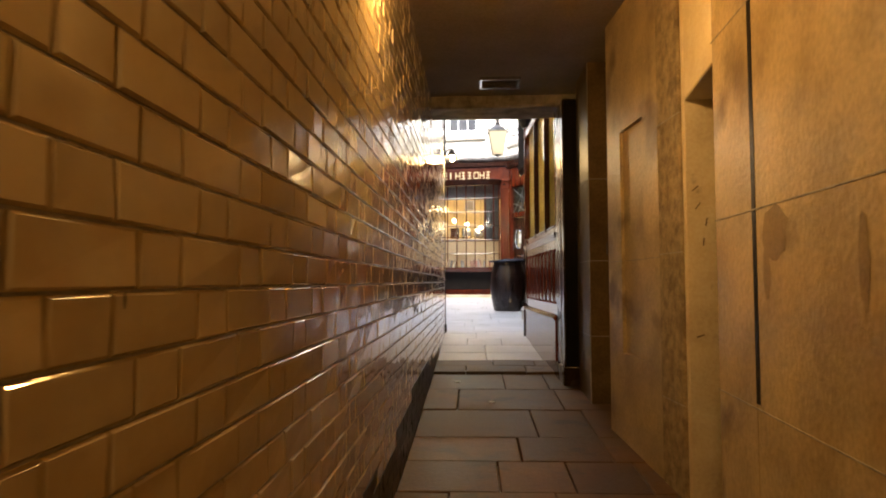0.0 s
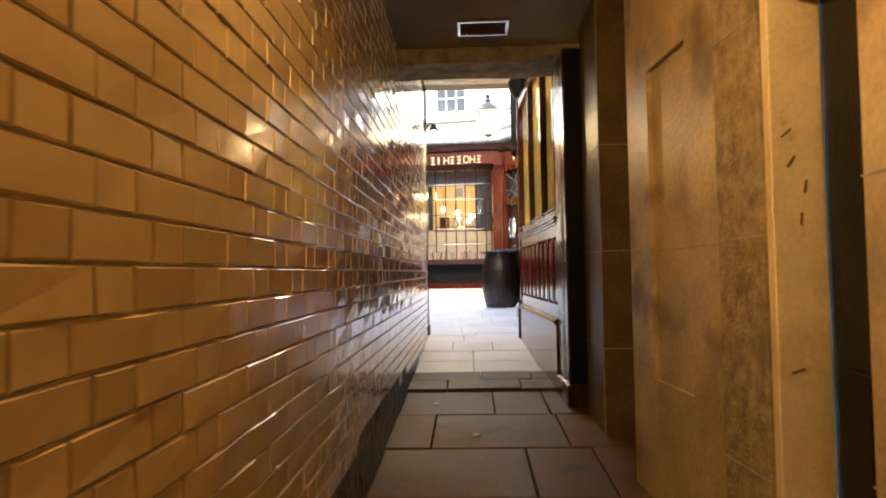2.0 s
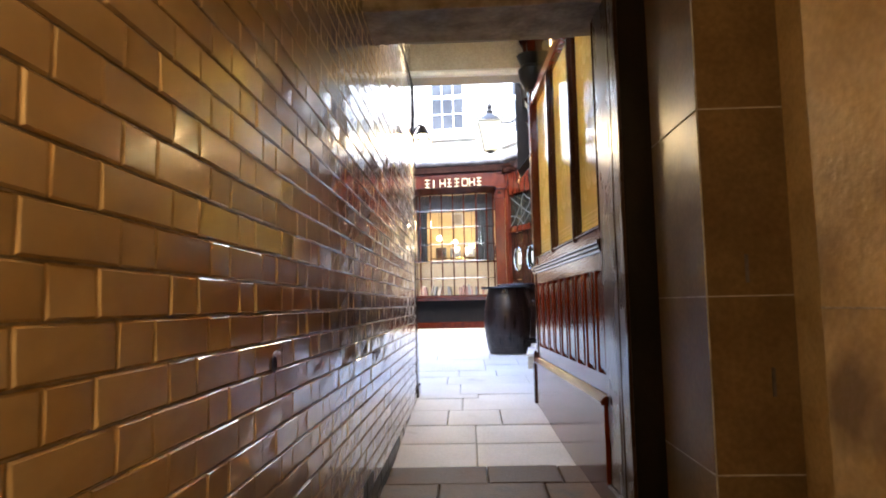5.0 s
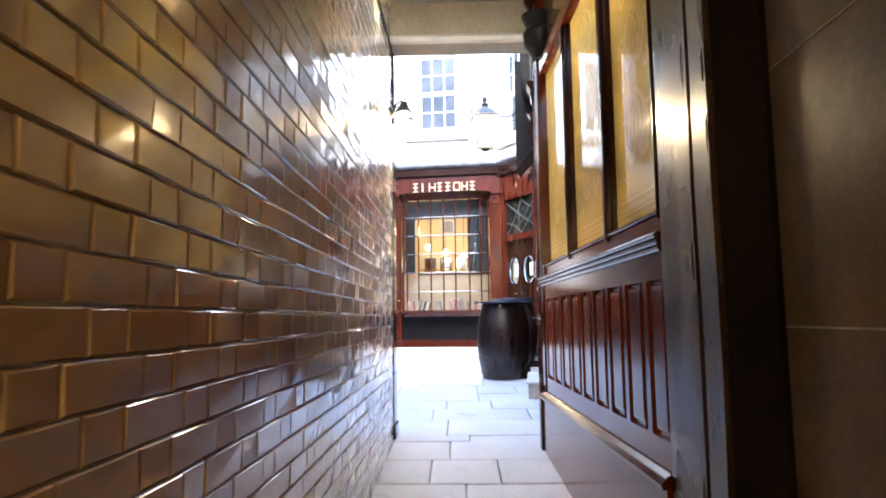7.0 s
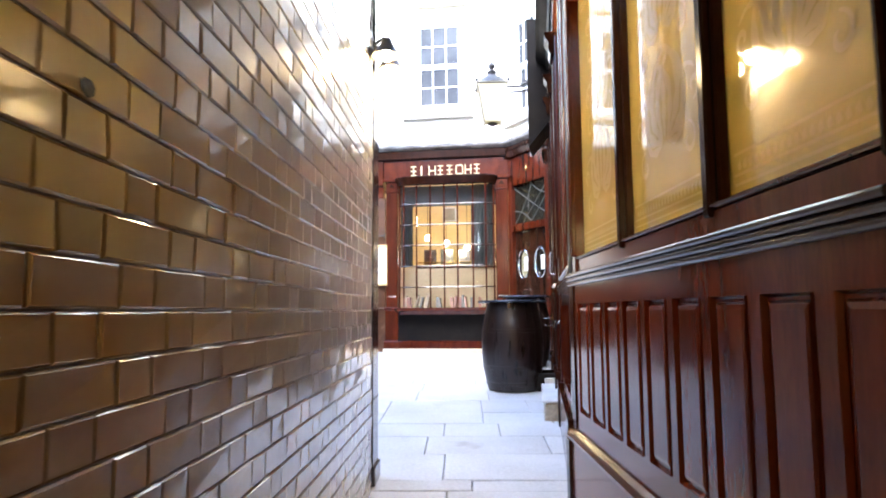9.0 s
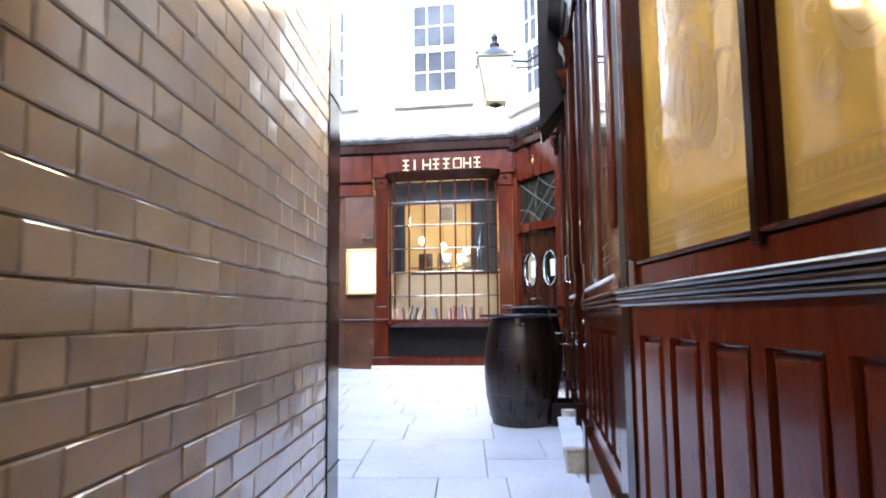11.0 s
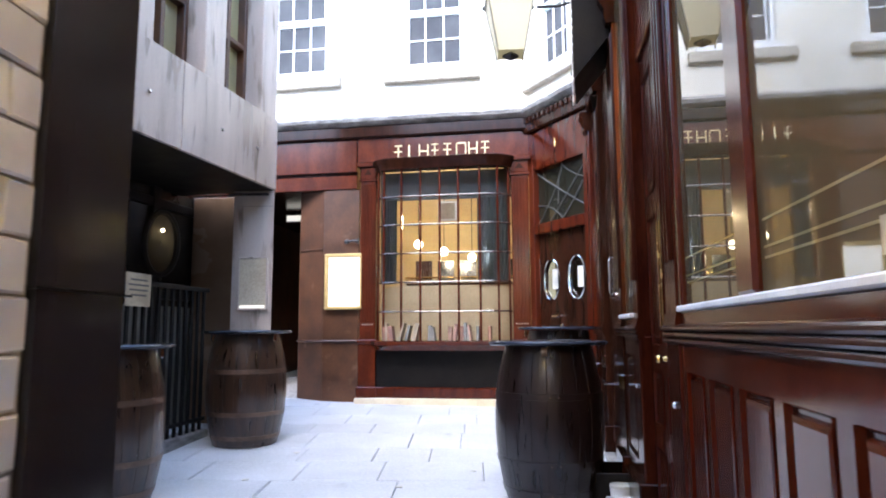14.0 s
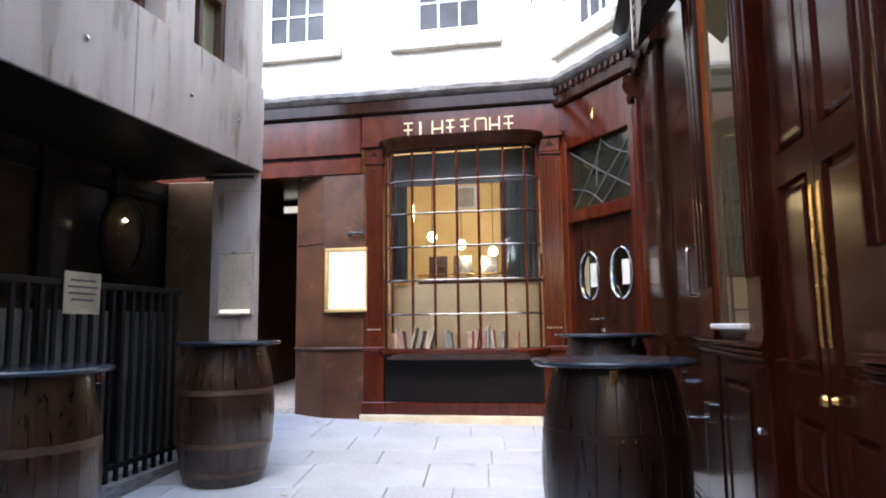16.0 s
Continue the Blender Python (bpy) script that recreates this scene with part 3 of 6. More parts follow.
# ---------------------------------------------------------------- timber post and etched-glass screen
def fluted(parent, mat, x0, x1, z0, z1, out=0.0, n=5):
    """Reeds standing on a pilaster face, each a part."""
    w = (x1 - x0) / n
    for i in range(n):
        bm = bmesh.new()
        pts = [(x0 + w * (i + 0.5 + 0.36 * math.cos(a)), out + 0.016 * math.sin(a)) for a in [math.pi * k / 6 for k in range(7)]]
        lo = [bm.verts.new((x, y, z0)) for x, y in pts]
        hi = [bm.verts.new((x, y, z1)) for x, y in pts]
        for k in range(6):
            bm.faces.new((lo[k], lo[k + 1], hi[k + 1], hi[k]))
        bm.faces.new(hi)
        bm.faces.new(lo[::-1])
        part("reed", bm, mat, parent, smooth=True)


def scrolls(w, h, seed):
    """Leaf scrolls etched on a pane, lying 1.5 mm on its face."""
    rnd = random.Random(seed)
    bm = bmesh.new()

    def leaf(px, pz, ang, size, curl):
        rows = []
        for i in range(23):
            s = i / 22
            a = ang + curl * s * s
            cx = px + size * s * math.cos(ang + curl * s * s * 0.5)
            cz = pz + size * s * math.sin(ang + curl * s * s * 0.5)
            wd = size * 0.062 * max(0.0, math.sin(math.pi * s)) ** 0.7 * (1 + 0.30 * math.sin(s * 22)) + 0.002
            rows.append((bm.verts.new((cx - wd * math.sin(a), 0, cz + wd * math.cos(a))), bm.verts.new((cx + wd * math.sin(a), 0, cz - wd * math.cos(a)))))
        for a, b in zip(rows, rows[1:]):
            bm.faces.new((a[0], a[1], b[1], b[0]))

    def spiral(px, pz, r, turn, start):
        pts = [(px + r * (1 - 0.8 * k / 16) * math.cos(start + turn * k * 0.36), pz + r * (1 - 0.8 * k / 16) * math.sin(start + turn * k * 0.36)) for k in range(17)]
        rows = []
        for k, (x, z) in enumerate(pts):
            x2, z2 = pts[min(k + 1, 16)]
            x1, z1 = pts[max(k - 1, 0)]
            a = math.atan2(z2 - z1, x2 - x1)
            wd = 0.0035 + 0.006 * math.sin(math.pi * k / 16)
            rows.append((bm.verts.new((x - wd * math.sin(a), 0, z + wd * math.cos(a))), bm.verts.new((x + wd * math.sin(a), 0, z - wd * math.cos(a)))))
        for a, b in zip(rows, rows[1:]):
            bm.faces.new((a[0], a[1], b[1], b[0]))

    for tier, zc in enumerate((0.22 * h, 0.50 * h, 0.76 * h)):
        big = (1.0, 0.85, 0.7)[tier]
        leaf(w / 2, zc, math.pi / 2, w * 0.34 * big, 0.0)
        for s in (-1, 1):
            for ang, size, curl in ((0.45, 0.40, 1.5), (0.95, 0.42, 2.2), (1.55, 0.36, 2.6), (2.1, 0.26, 2.4)):
                leaf(w / 2 + s * 0.02, zc, math.pi / 2 - s * ang, w * size * big * rnd.uniform(0.92, 1.08), s * curl)
            spiral(w / 2 + s * w * 0.27 * big, zc - 0.055, w * 0.075, -s, math.pi / 2)
            spiral(w / 2 + s * w * 0.33 * big, zc + 0.10, w * 0.055, s, -math.pi / 2)
            leaf(w / 2 + s * w * 0.16, zc + 0.11 * big, math.pi / 2 - s * 0.3, w * 0.2 * big, -s * 2.0)
    for z in (0.05, 0.075, 0.13, h - 0.10, h - 0.07):
        q = [bm.verts.new(c) for c in ((0.03, 0, z), (w - 0.03, 0, z), (w - 0.03, 0, z + 0.008), (0.03, 0, z + 0.008))]
        bm.faces.new(q)
    for i in range(int((w - 0.08) / 0.03)):
        x = 0.04 + 0.03 * i
        bm.faces.new([bm.verts.new(c) for c in ((x, 0, 0.095), (x + 0.015, 0, 0.088), (x + 0.022, 0, 0.105), (x + 0.007, 0, 0.118))])
    return bm


SCREEN = along((0.80, 6.55), (0.70, 9.15))
LSC = (Vector((0.70, 9.15)) - Vector((0.80, 6.55))).length
post = thing("timber_post", "thick worn dark timber post with chipped varnish", "post")
for x0_, x1_, out_ in ((-0.318, -0.003, 0.010), (-0.470, -0.326, 0.014)):
    bm = box(x0_, x1_, -0.35, out_, 0.1, 2.99, bev=0.014, m=SCREEN)
    bmesh.ops.subdivide_edges(bm, edges=bm.edges[:], cuts=9, use_grid_fill=True)
    for v in bm.verts:
        v.co += 0.004 * noise.noise_vector(v.co * 5)
    part("shaft" if out_ < 0.012 else "edge_strip", bm, POSTWOOD, post, smooth=True)
part("groove", box(-0.328, -0.316, -0.34, -0.004, 0.1, 2.98, bev=0, m=SCREEN), BLACK, post)
part("black_face", box(-0.484, -0.474, -0.35, 0.004, 0.1, 2.97, bev=0.004, m=SCREEN), BLACK, post)
part("plinth", box(-0.50, -0.002, -0.30, 0.03, 0.1, 0.46, bev=0.012, m=SCREEN), POSTWOOD, post)
# long chips along the groove, dents in the edge
for k, (u_, z_, w_, h_) in enumerate(((-0.305, 0.80, 0.035, 0.36), (-0.30, 0.62, 0.03, 0.20), (-0.312, 1.62, 0.02, 0.12), (-0.306, 2.24, 0.026, 0.14), (-0.455, 2.18, 0.02, 0.10), (-0.460, 1.98, 0.014, 0.12))):
    n_ = 22
    bm = bmesh.new()
    edge_ = [(u_ + w_ / 2 * math.cos(2 * math.pi * i / n_) * (1 + 0.8 * noise.noise(Vector((i * 0.9, k, 1.0)))), z_ + h_ / 2 * math.sin(2 * math.pi * i / n_) * (1 + 0.3 * noise.noise(Vector((i * 0.9, k, 9.0))))) for i in range(n_)]
    rim_ = [bm.verts.new((x, 0.0205, z)) for x, z in edge_]
    low_ = [bm.verts.new((u_ + (x - u_) * 0.6, 0.0185, z_ + (z - z_) * 0.85)) for x, z in edge_]
    for i in range(n_):
        bm.faces.new((rim_[i], rim_[(i + 1) % n_], low_[(i + 1) % n_], low_[i]))
    bm.faces.new(low_)
    part("chip", bm, CHIPPED, post, "chipped bare timber", face=(0, 1, 0)).matrix_basis = SCREEN

screen = thing("wall_screen", "glossy red mahogany pub screen with fielded dado panels", "wall", kind="structure")
PITCH, PW = 0.280, 0.205
panels = [0.263 + PITCH * i for i in range(8)]
holes = [(u, u + PW, 1.02, 1.585) for u in panels] + [(0.002, 0.187, 1.02, 1.585)]
bm = wall_cells(0.0, LSC, 0.905, 1.72, -0.06, 0.0, holes)
bmesh.ops.transform(bm, verts=bm.verts, matrix=SCREEN)
part("dado_frame", bm, SCREENWOOD, screen)
pan = mesh_of("panel", raised_panel(PW, 0.565), SCREENWOOD)
for u in panels:
    shared("panel", pan, screen, SCREEN @ pose(u, 0, 1.02))
shared("panel", mesh_of("panel", raised_panel(0.185, 0.565), SCREENWOOD), screen, SCREEN @ pose(0.002, 0, 1.02))
# unseen board, added to stop pub light leaking round the panels
part("light_stop_board", box(0.0, LSC, -0.10, -0.066, 0.7, 1.74, bev=0, m=SCREEN), DARKWOOD, screen)
part("skirting", box(0.0, LSC, -0.06, 0.025, 0.0, 0.866, bev=0.004, m=SCREEN), SCREENWOOD, screen)
part("skirting_moulding", run([(-0.01, 0.862), (0.04, 0.862), (0.045, 0.88), (0.03, 0.90), (0.008, 0.915), (-0.01, 0.915)],
                              [(*(SCREEN @ Vector((u, 0.0, 0))).xy, *(SCREEN.to_3x3() @ Vector((0, 1, 0))).xy) for u in (0.0, LSC)]), REDWOOD, screen)


def rail_path(frame_m, u0, u1):
    n = frame_m.to_3x3() @ Vector((0, 1, 0))
    return [(*(frame_m @ Vector((u, 0, 0))).xy, n.x, n.y) for u in (u0, u1)]


def reeded(z0, z1, out, n):
    """Profile of a rail with n fine reeds."""
    pts = [(-0.02, z0), (0.008, z0)]
    h = (z1 - z0) / n
    for i in range(n):
        o = out * (0.35 + 0.65 * (i + 1) / n)
        for k in range(1, 5):
            a = math.pi * k / 5
            pts.append((o - 0.010 + 0.010 * math.sin(a), z0 + h * (i + 0.5 - 0.5 * math.cos(a))))
        pts.append((o - 0.012, z0 + h * (i + 1) - 0.0005))
    return pts + [(0.005, z1 + 0.004), (-0.02, z1 + 0.006)]


DADO = reeded(1.682, 1.752, 0.032, 3)
part("dado_rail", run(DADO, rail_path(SCREEN, 0.0, LSC + 0.0)), RAILWOOD, screen, "dark moulded dado rail")
part("sill_board", box(0.0, LSC, -0.07, -0.005, 1.745, 1.822, bev=0.006, m=SCREEN), SCREENWOOD, screen)
part("sill", box(0.0, LSC - 0.17, -0.075, 0.006, 1.822, 1.836, bev=0.004, m=SCREEN @ pose(0, 0, 0)), REDWOOD, screen)
# mullions in dark wood: shade of their turned-away sides put into the colour
for u, w in ((0.0, 0.04), (0.69, 0.085), (1.55, 0.085)):
    part("mullion", boxes([(u, u + w, -0.075, -0.012, 1.80, 3.26), (u + w * 0.25, u + w * 0.75, -0.075, 0.01, 1.80, 3.26)], 0.006), DARKWOOD, screen).matrix_basis = SCREEN
part("transom", box(0.0, LSC, -0.075, 0.012, 3.26, 3.36, bev=0.008, m=SCREEN), SCREENWOOD, screen)
part("head_rail", box(-0.0, LSC, -0.075, 0.015, 3.90, 4.0, bev=0.008, m=SCREEN), SCREENWOOD, screen)
LIGHTS = [(0.04, 0.69), (0.775, 1.55), (1.635, LSC - 0.165)]
for i, (a, b) in enumerate(LIGHTS):
    w = tagged(part("window_%d" % (i + 1), box(a, b, -0.05, -0.044, 1.815, 3.27, bev=0, m=SCREEN), ETCHED), "tall cream etched glass pane with leaf scrolls", "window", kind="structure")
    part("etched_scroll", scrolls(b - a, 1.44, i), ETCHMARK, w, "pale etched leaf ornament", face=(0, 1, 0)).matrix_basis = SCREEN @ pose(a, -0.0425, 1.82)
    tagged(part("window_%d" % (i + 11), box(a, b, -0.05, -0.044, 3.35, 3.91, bev=0, m=SCREEN), PUBGLASS), "dim reflective upper light over the screen", "window", kind="structure")
# end pilaster of the screen and its turned corner
corner = thing("corner_pilaster", "moulded mahogany corner post with a dark edge", "pilaster")
bm = box(LSC - 0.165, LSC + 0.008, -0.09, 0.008, 1.702, 4.0, bev=0.006)
shaft = part("shaft", bm, WOOD, corner)
shaft.matrix_basis = SCREEN
for a_, b_ in ((-0.163, -0.150), (-0.143, -0.128), (-0.120, -0.100)):
    part("bead", box(LSC + a_, LSC + b_, 0.0, 0.024, 1.84, 3.95, bev=0.008), WOOD, shaft)
part("dark_edge", box(LSC - 0.085, LSC + 0.012, -0.095, 0.012, 1.702, 4.0, bev=0.010, m=SCREEN), BLACK, corner)
part("foot", box(LSC - 0.085, LSC + 0.018, -0.10, 0.008, 0.2, 1.70, bev=0.01, m=SCREEN), DARKWOOD, corner)
part("cap_block", run(DADO, rail_path(SCREEN, LSC + 0.0005, LSC + 0.022)), RAILWOOD, corner)
part("base_block", box(LSC - 0.04, LSC + 0.055, -0.10, 0.04, 0.2, 0.86, bev=0.012, m=SCREEN), DARKWOOD, corner)
bracket = part("bracket", lathe([(0, 0), (0.05, 0), (0.11, 0.10), (0.12, 0.2), (0.09, 0.24), (0.13, 0.34), (0, 0.34)], 16), BLACK, corner, "dark carved bracket under the lintel", smooth=True)
bracket.matrix_basis = SCREEN @ pose(LSC - 0.15, 0.0, 3.40)

# ---------------------------------------------------------------- pub front on the court
PUB = along((0.708, 9.18), (1.42, 15.40))
LP = (Vector((1.42, 15.40)) - Vector((0.708, 9.18))).length
pub = thing("wall_pub", "dark mahogany pub front with fielded panels and pilasters", "wall", kind="structure")


def pub_u(y):
    return (y - 9.18) / (15.40 - 9.18) * LP


def dado_run(u0, u1, mat, step=0.30, floor_z=0.35):
    n = max(1, int((u1 - u0 - 0.06) / step))
    st = (u1 - u0 - 0.06) / n
    hs = [(u0 + 0.045 + st * i, u0 + 0.045 + st * i + st - 0.08, 1.02, 1.585) for i in range(n)]
    bm = wall_cells(u0, u1, 0.90, 1.72, -0.06, 0.0, hs)
    bmesh.ops.transform(bm, verts=bm.verts, matrix=PUB)
    part("dado_frame", bm, mat, pub)
    me = mesh_of("panel", raised_panel(st - 0.08, 0.565), mat)
    for h in hs:
        shared("panel", me, pub, PUB @ pose(h[0], 0, 1.02))
    # unseen board behind the dado, added against light leaks
    part("light_stop_board", box(u0, u1, -0.10, -0.066, 0.9, 1.74, bev=0, m=PUB), DARKWOOD, pub)
    part("skirting", box(u0, u1, -0.06, 0.03, floor_z, 0.90, bev=0.006, m=PUB), mat, pub)
    part("dado_rail", run(DADO, rail_path(PUB, u0, u1)), RAILWOOD, pub)


def pilaster(u0, u1, z1=4.0, mat=None, reeds=4):
    mat = mat or WOOD
    bm = box(u0, u1, -0.09, 0.008, 1.702, z1, bev=0.006)
    t = thing("pilaster", "reeded mahogany pilaster on a moulded base", "pilaster", group="pub front pilasters")
    shaft = part("shaft", bm, mat, t)
    shaft.matrix_basis = PUB
    fluted(shaft, mat, u0 + 0.02, u1 - 0.02, 2.0, z1 - 0.25, 0.008, reeds)
    part("pedestal", box(u0 - 0.01, u1 + 0.01, -0.09, 0.008, 0.35, 1.70, bev=0.008, m=PUB), mat, t)
    part("base", run(DADO[:-2] + [(0.020, 1.762), (0.012, 1.80), (-0.02, 1.80)], rail_path(PUB, u0 - 0.015, u1 + 0.015)), mat, t)
    part("plinth", box(u0 - 0.025, u1 + 0.025, -0.09, 0.04, 0.35, 0.95, bev=0.008, m=PUB), DARKWOOD, t)
    part("capital", run([(-0.02, z1 - 0.2), (0.04, z1 - 0.2), (0.055, z1 - 0.15), (0.05, z1 - 0.1), (0.09, z1 - 0.03), (0.09, z1), (-0.02, z1)], rail_path(PUB, u0 - 0.02, u1 + 0.02)), DARKWOOD, t)
    return t


ua, ub, uc, ud = pub_u(9.44), pub_u(10.16), pub_u(10.31), pub_u(11.03)
pilaster(0.03, ua - 0.02)
dado_run(ua - 0.02, ud + 0.02, WOOD)
part("sill_board", box(ua - 0.02, ud + 0.02, -0.07, 0.0, 1.75, 1.80, bev=0.005, m=PUB), WOOD, pub)
part("sill", box(ua - 0.02, ud + 0.02, -0.08, 0.012, 1.80, 1.822, bev=0.005, m=PUB), WHITEPAINT, pub, "pale worn window sill")
part("mullion", box(ub, uc, -0.08, 0.002, 1.82, 3.95, bev=0.012, m=PUB), REDWOOD, pub)
part("jamb", box(ud - 0.03, ud + 0.02, -0.08, 0.002, 1.82, 3.95, bev=0.008, m=PUB), REDWOOD, pub)
for i, (a, b) in enumerate(((ua - 0.02, ub), (uc, ud - 0.03))):
    w = tagged(part("window_%d" % (i + 4), box(a, b, -0.024, -0.018, 1.82, 3.95, bev=0, m=PUB), PUBGLASS), "large reflective pub window pane", "window", kind="structure")
    if i == 0:
        part("notice", box(a + 0.10, a + 0.18, -0.017, -0.0155, 1.85, 1.91, bev=0, m=PUB), PAPERDARK, w)
    for z in (1.90, 1.925, 1.99):
        part("etched_line", box(a + 0.03, b - 0.03, -0.0175, -0.0165, z, z + 0.006, bev=0, m=PUB), ETCHED, w)
pilaster(ud + 0.03, pub_u(11.28), mat=DOORWOOD, reeds=3)
# panelled double doors
d0, d1 = pub_u(11.30), pub_u(12.08)
doors = thing("door_2", "panelled mahogany double doors with brass push plates", "door", kind="structure")
for k, (a, b) in enumerate(((d0, (d0 + d1) / 2 - 0.004), ((d0 + d1) / 2 + 0.004, d1))):
    hs = [(a + 0.06, b - 0.06, 0.72, 1.15), (a + 0.06, b - 0.06, 1.27, 1.52), (a + 0.06, b - 0.06, 1.66, 2.30), (a + 0.06, b - 0.06, 2.42, 3.05)]
    bm = wall_cells(a, b, 0.58, 3.2, -0.10, -0.05, hs)
    bmesh.ops.transform(bm, verts=bm.verts, matrix=PUB)
    leaf_ob = part("leaf", bm, DOORWOOD, doors)
    for h in hs:
        shared("panel", mesh_of("panel", raised_panel(h[1] - h[0], h[3] - h[2], 0.014, 0.03), DOORWOOD), leaf_ob, PUB @ pose(h[0], -0.05, h[2]))
    x = b - 0.05 if k == 0 else a + 0.005
    part("push_plate", box(x + 0.012, x + 0.034, -0.05, -0.044, 1.75, 2.25, bev=0.002, m=PUB), BRASS, leaf_ob, "brass push plate")
# unseen board behind the leaves, added to block light from the room
part("light_stop_board", box(d0 - 0.02, d1 + 0.02, -0.14, -0.106, 0.5, 3.25, bev=0, m=PUB), DARKWOOD, doors)
knob = part("knob", lathe([(0, 0), (0.014, 0), (0.008, 0.015), (0.02, 0.03), (0.016, 0.042), (0, 0.045)], 16), BRASS, doors, "brass door knob", smooth=True)
knob.matrix_basis = PUB @ pose((d0 + d1) / 2 - 0.03, -0.05, 1.60, -90)
part("over_panel", box(d0, d1, -0.08, -0.03, 3.2, 3.95, bev=0.006, m=PUB), WOOD, pub)
part("threshold", box(d0 - 0.03, d1 + 0.03, -0.2, 0.06, 0.40, 0.66, bev=0.01, m=PUB), LEAD, pub, "worn stone threshold")
pilaster(d1 + 0.01, pub_u(12.27), mat=DOORWOOD, reeds=3)
# narrow window
e0, e1 = pub_u(12.29), pub_u(12.82)
dado_run(e0, e1, DARKWOOD)
part("sill", box(e0, e1, -0.08, 0.03, 1.80, 1.825, bev=0.005, m=PUB), WHITEPAINT, pub)
part("sill_board", box(e0, e1, -0.07, 0.0, 1.75, 1.80, bev=0.005, m=PUB), DARKWOOD, pub)
tagged(part("window_6", box(e0, e1, -0.024, -0.018, 1.82, 3.95, bev=0, m=PUB), PUBGLASS), "narrow reflective pub window pane", "window", kind="structure")
pilaster(e1 + 0.01, pub_u(13.14), mat=DARKWOOD, reeds=3)
# plain dark door with a long handle
g0, g1 = pub_u(13.16), pub_u(14.10)
door3 = thing("door_3", "plain dark varnished door with a pull handle", "door", kind="structure")
part("leaf", box(g0, g1, -0.09, -0.03, 0.68, 3.1, bev=0.006, m=PUB), DARKWOOD, door3)
for z0, z1 in ((0.85, 1.6), (1.75, 2.9)):
    part("panel", raised_panel(g1 - g0 - 0.24, z1 - z0, 0.014, 0.03), DARKWOOD, door3).matrix_basis = PUB @ pose(g0 + 0.12, -0.027, z0)
part("pull_handle", tube([(g0 + 0.09, -0.03, 1.98), (g0 + 0.09, 0.03, 1.98), (g0 + 0.09, 0.035, 2.0), (g0 + 0.09, 0.035, 2.22), (g0 + 0.09, 0.03, 2.24), (g0 + 0.09, -0.03, 2.24)], 0.01), CHROME, door3, "steel pull handle").matrix_basis = PUB
part("over_panel", box(g0, g1, -0.08, -0.03, 3.1, 3.95, bev=0.006, m=PUB), DARKWOOD, pub)
part("threshold", box(g0 - 0.03, g1 + 0.03, -0.2, 0.05, 0.5, 0.74, bev=0.01, m=PUB), LEAD, pub)
pilaster(g1 + 0.01, pub_u(14.33), mat=DARKWOOD, reeds=3)
dado_run(pub_u(14.35), LP - 0.16, DARKWOOD)
part("wall_panel", box(pub_u(14.35), LP - 0.16, -0.08, -0.02, 1.75, 3.95, bev=0.006, m=PUB), DARKWOOD, pub)
pilaster(LP - 0.15, LP + 0.05, mat=WOOD, reeds=3)
# fascia, cornice and wall over the pub front
part("fascia", box(0.0, LP, -0.10, 0.02, 3.98, 4.35, bev=0.006, m=PUB), DARKWOOD, pub)
part("cornice", run([(-0.1, 4.35), (0.03, 4.35), (0.05, 4.40), (0.12, 4.45), (0.16, 4.47), (0.16, 4.50), (-0.1, 4.56)], rail_path(PUB, 0.0, LP)), BLACK, pub, "black cornice")
part("upper_panelling", box(0.02, LP, -0.5, -0.05, 4.5, 6.0, bev=0.006, m=PUB), DARKWOOD, pub)
tagged(part("wall_pub_upper", box(0.02, LP, -0.5, -0.07, 6.0, 6.8, bev=0, m=PUB), RENDER), "white rendered upper wall over the pub", "wall", kind="structure")
tagged(part("wall_mouth_upper", box(0.70, 3.0, 9.06, 9.3, 4.02, 6.5, bev=0), RENDER), "white rendered wall over the passage mouth", "wall", kind="structure")
# room behind the glass
tagged(part("wall_pub_inner", box(2.6, 2.7, 6.0, 13.2, 0.0, 4.0, bev=0), CREAMWALL), "plain cream wall inside the pub", "wall", kind="structure")
tagged(part("wall_pub_inner_end", box(1.30, 2.6, 13.0, 13.1, 0.0, 4.0, bev=0), CREAMWALL), "plain cream wall inside the pub", "wall", kind="structure")
tagged(part("wall_pub_inner_start", box(1.4, 2.6, 6.0, 6.1, 0.0, 4.0, bev=0), CREAMWALL), "plain cream wall inside the pub", "wall", kind="structure")
tagged(part("floor_pub", box(0.0, pub_u(13.1), -1.6, -0.16, 0.30, 0.55, bev=0, m=PUB), DARKWOOD), "dark boarded floor inside the pub", "floor", kind="structure")
tagged(part("floor_pub_side", box(-0.3, LSC, -1.8, -0.12, 0.295, 0.545, bev=0, m=SCREEN), DARKWOOD), "dark boarded floor inside the pub", "floor", kind="structure")
tagged(part("ceiling_pub", box(0.0, pub_u(13.2), -1.8, -0.11, 4.02, 4.2, bev=0, m=PUB), CREAMWALL), "cream ceiling inside the pub", "ceiling", kind="structure")
tagged(part("ceiling_pub_side", box(-0.5, LSC, -1.95, -0.08, 4.014, 4.19, bev=0, m=SCREEN), CREAMWALL), "cream ceiling inside the pub", "ceiling", kind="structure")
lamp_point("pub_light", (1.75, 7.9, 3.3), W_PUB, PALE, 0.12)
lamp_point("pub_light", (1.9, 10.6, 3.3), W_PUB * 0.8, PALE, 0.12)
lamp_point("pub_light", (1.9, 12.5, 3.3), W_PUB * 0.4, PALE, 0.12)


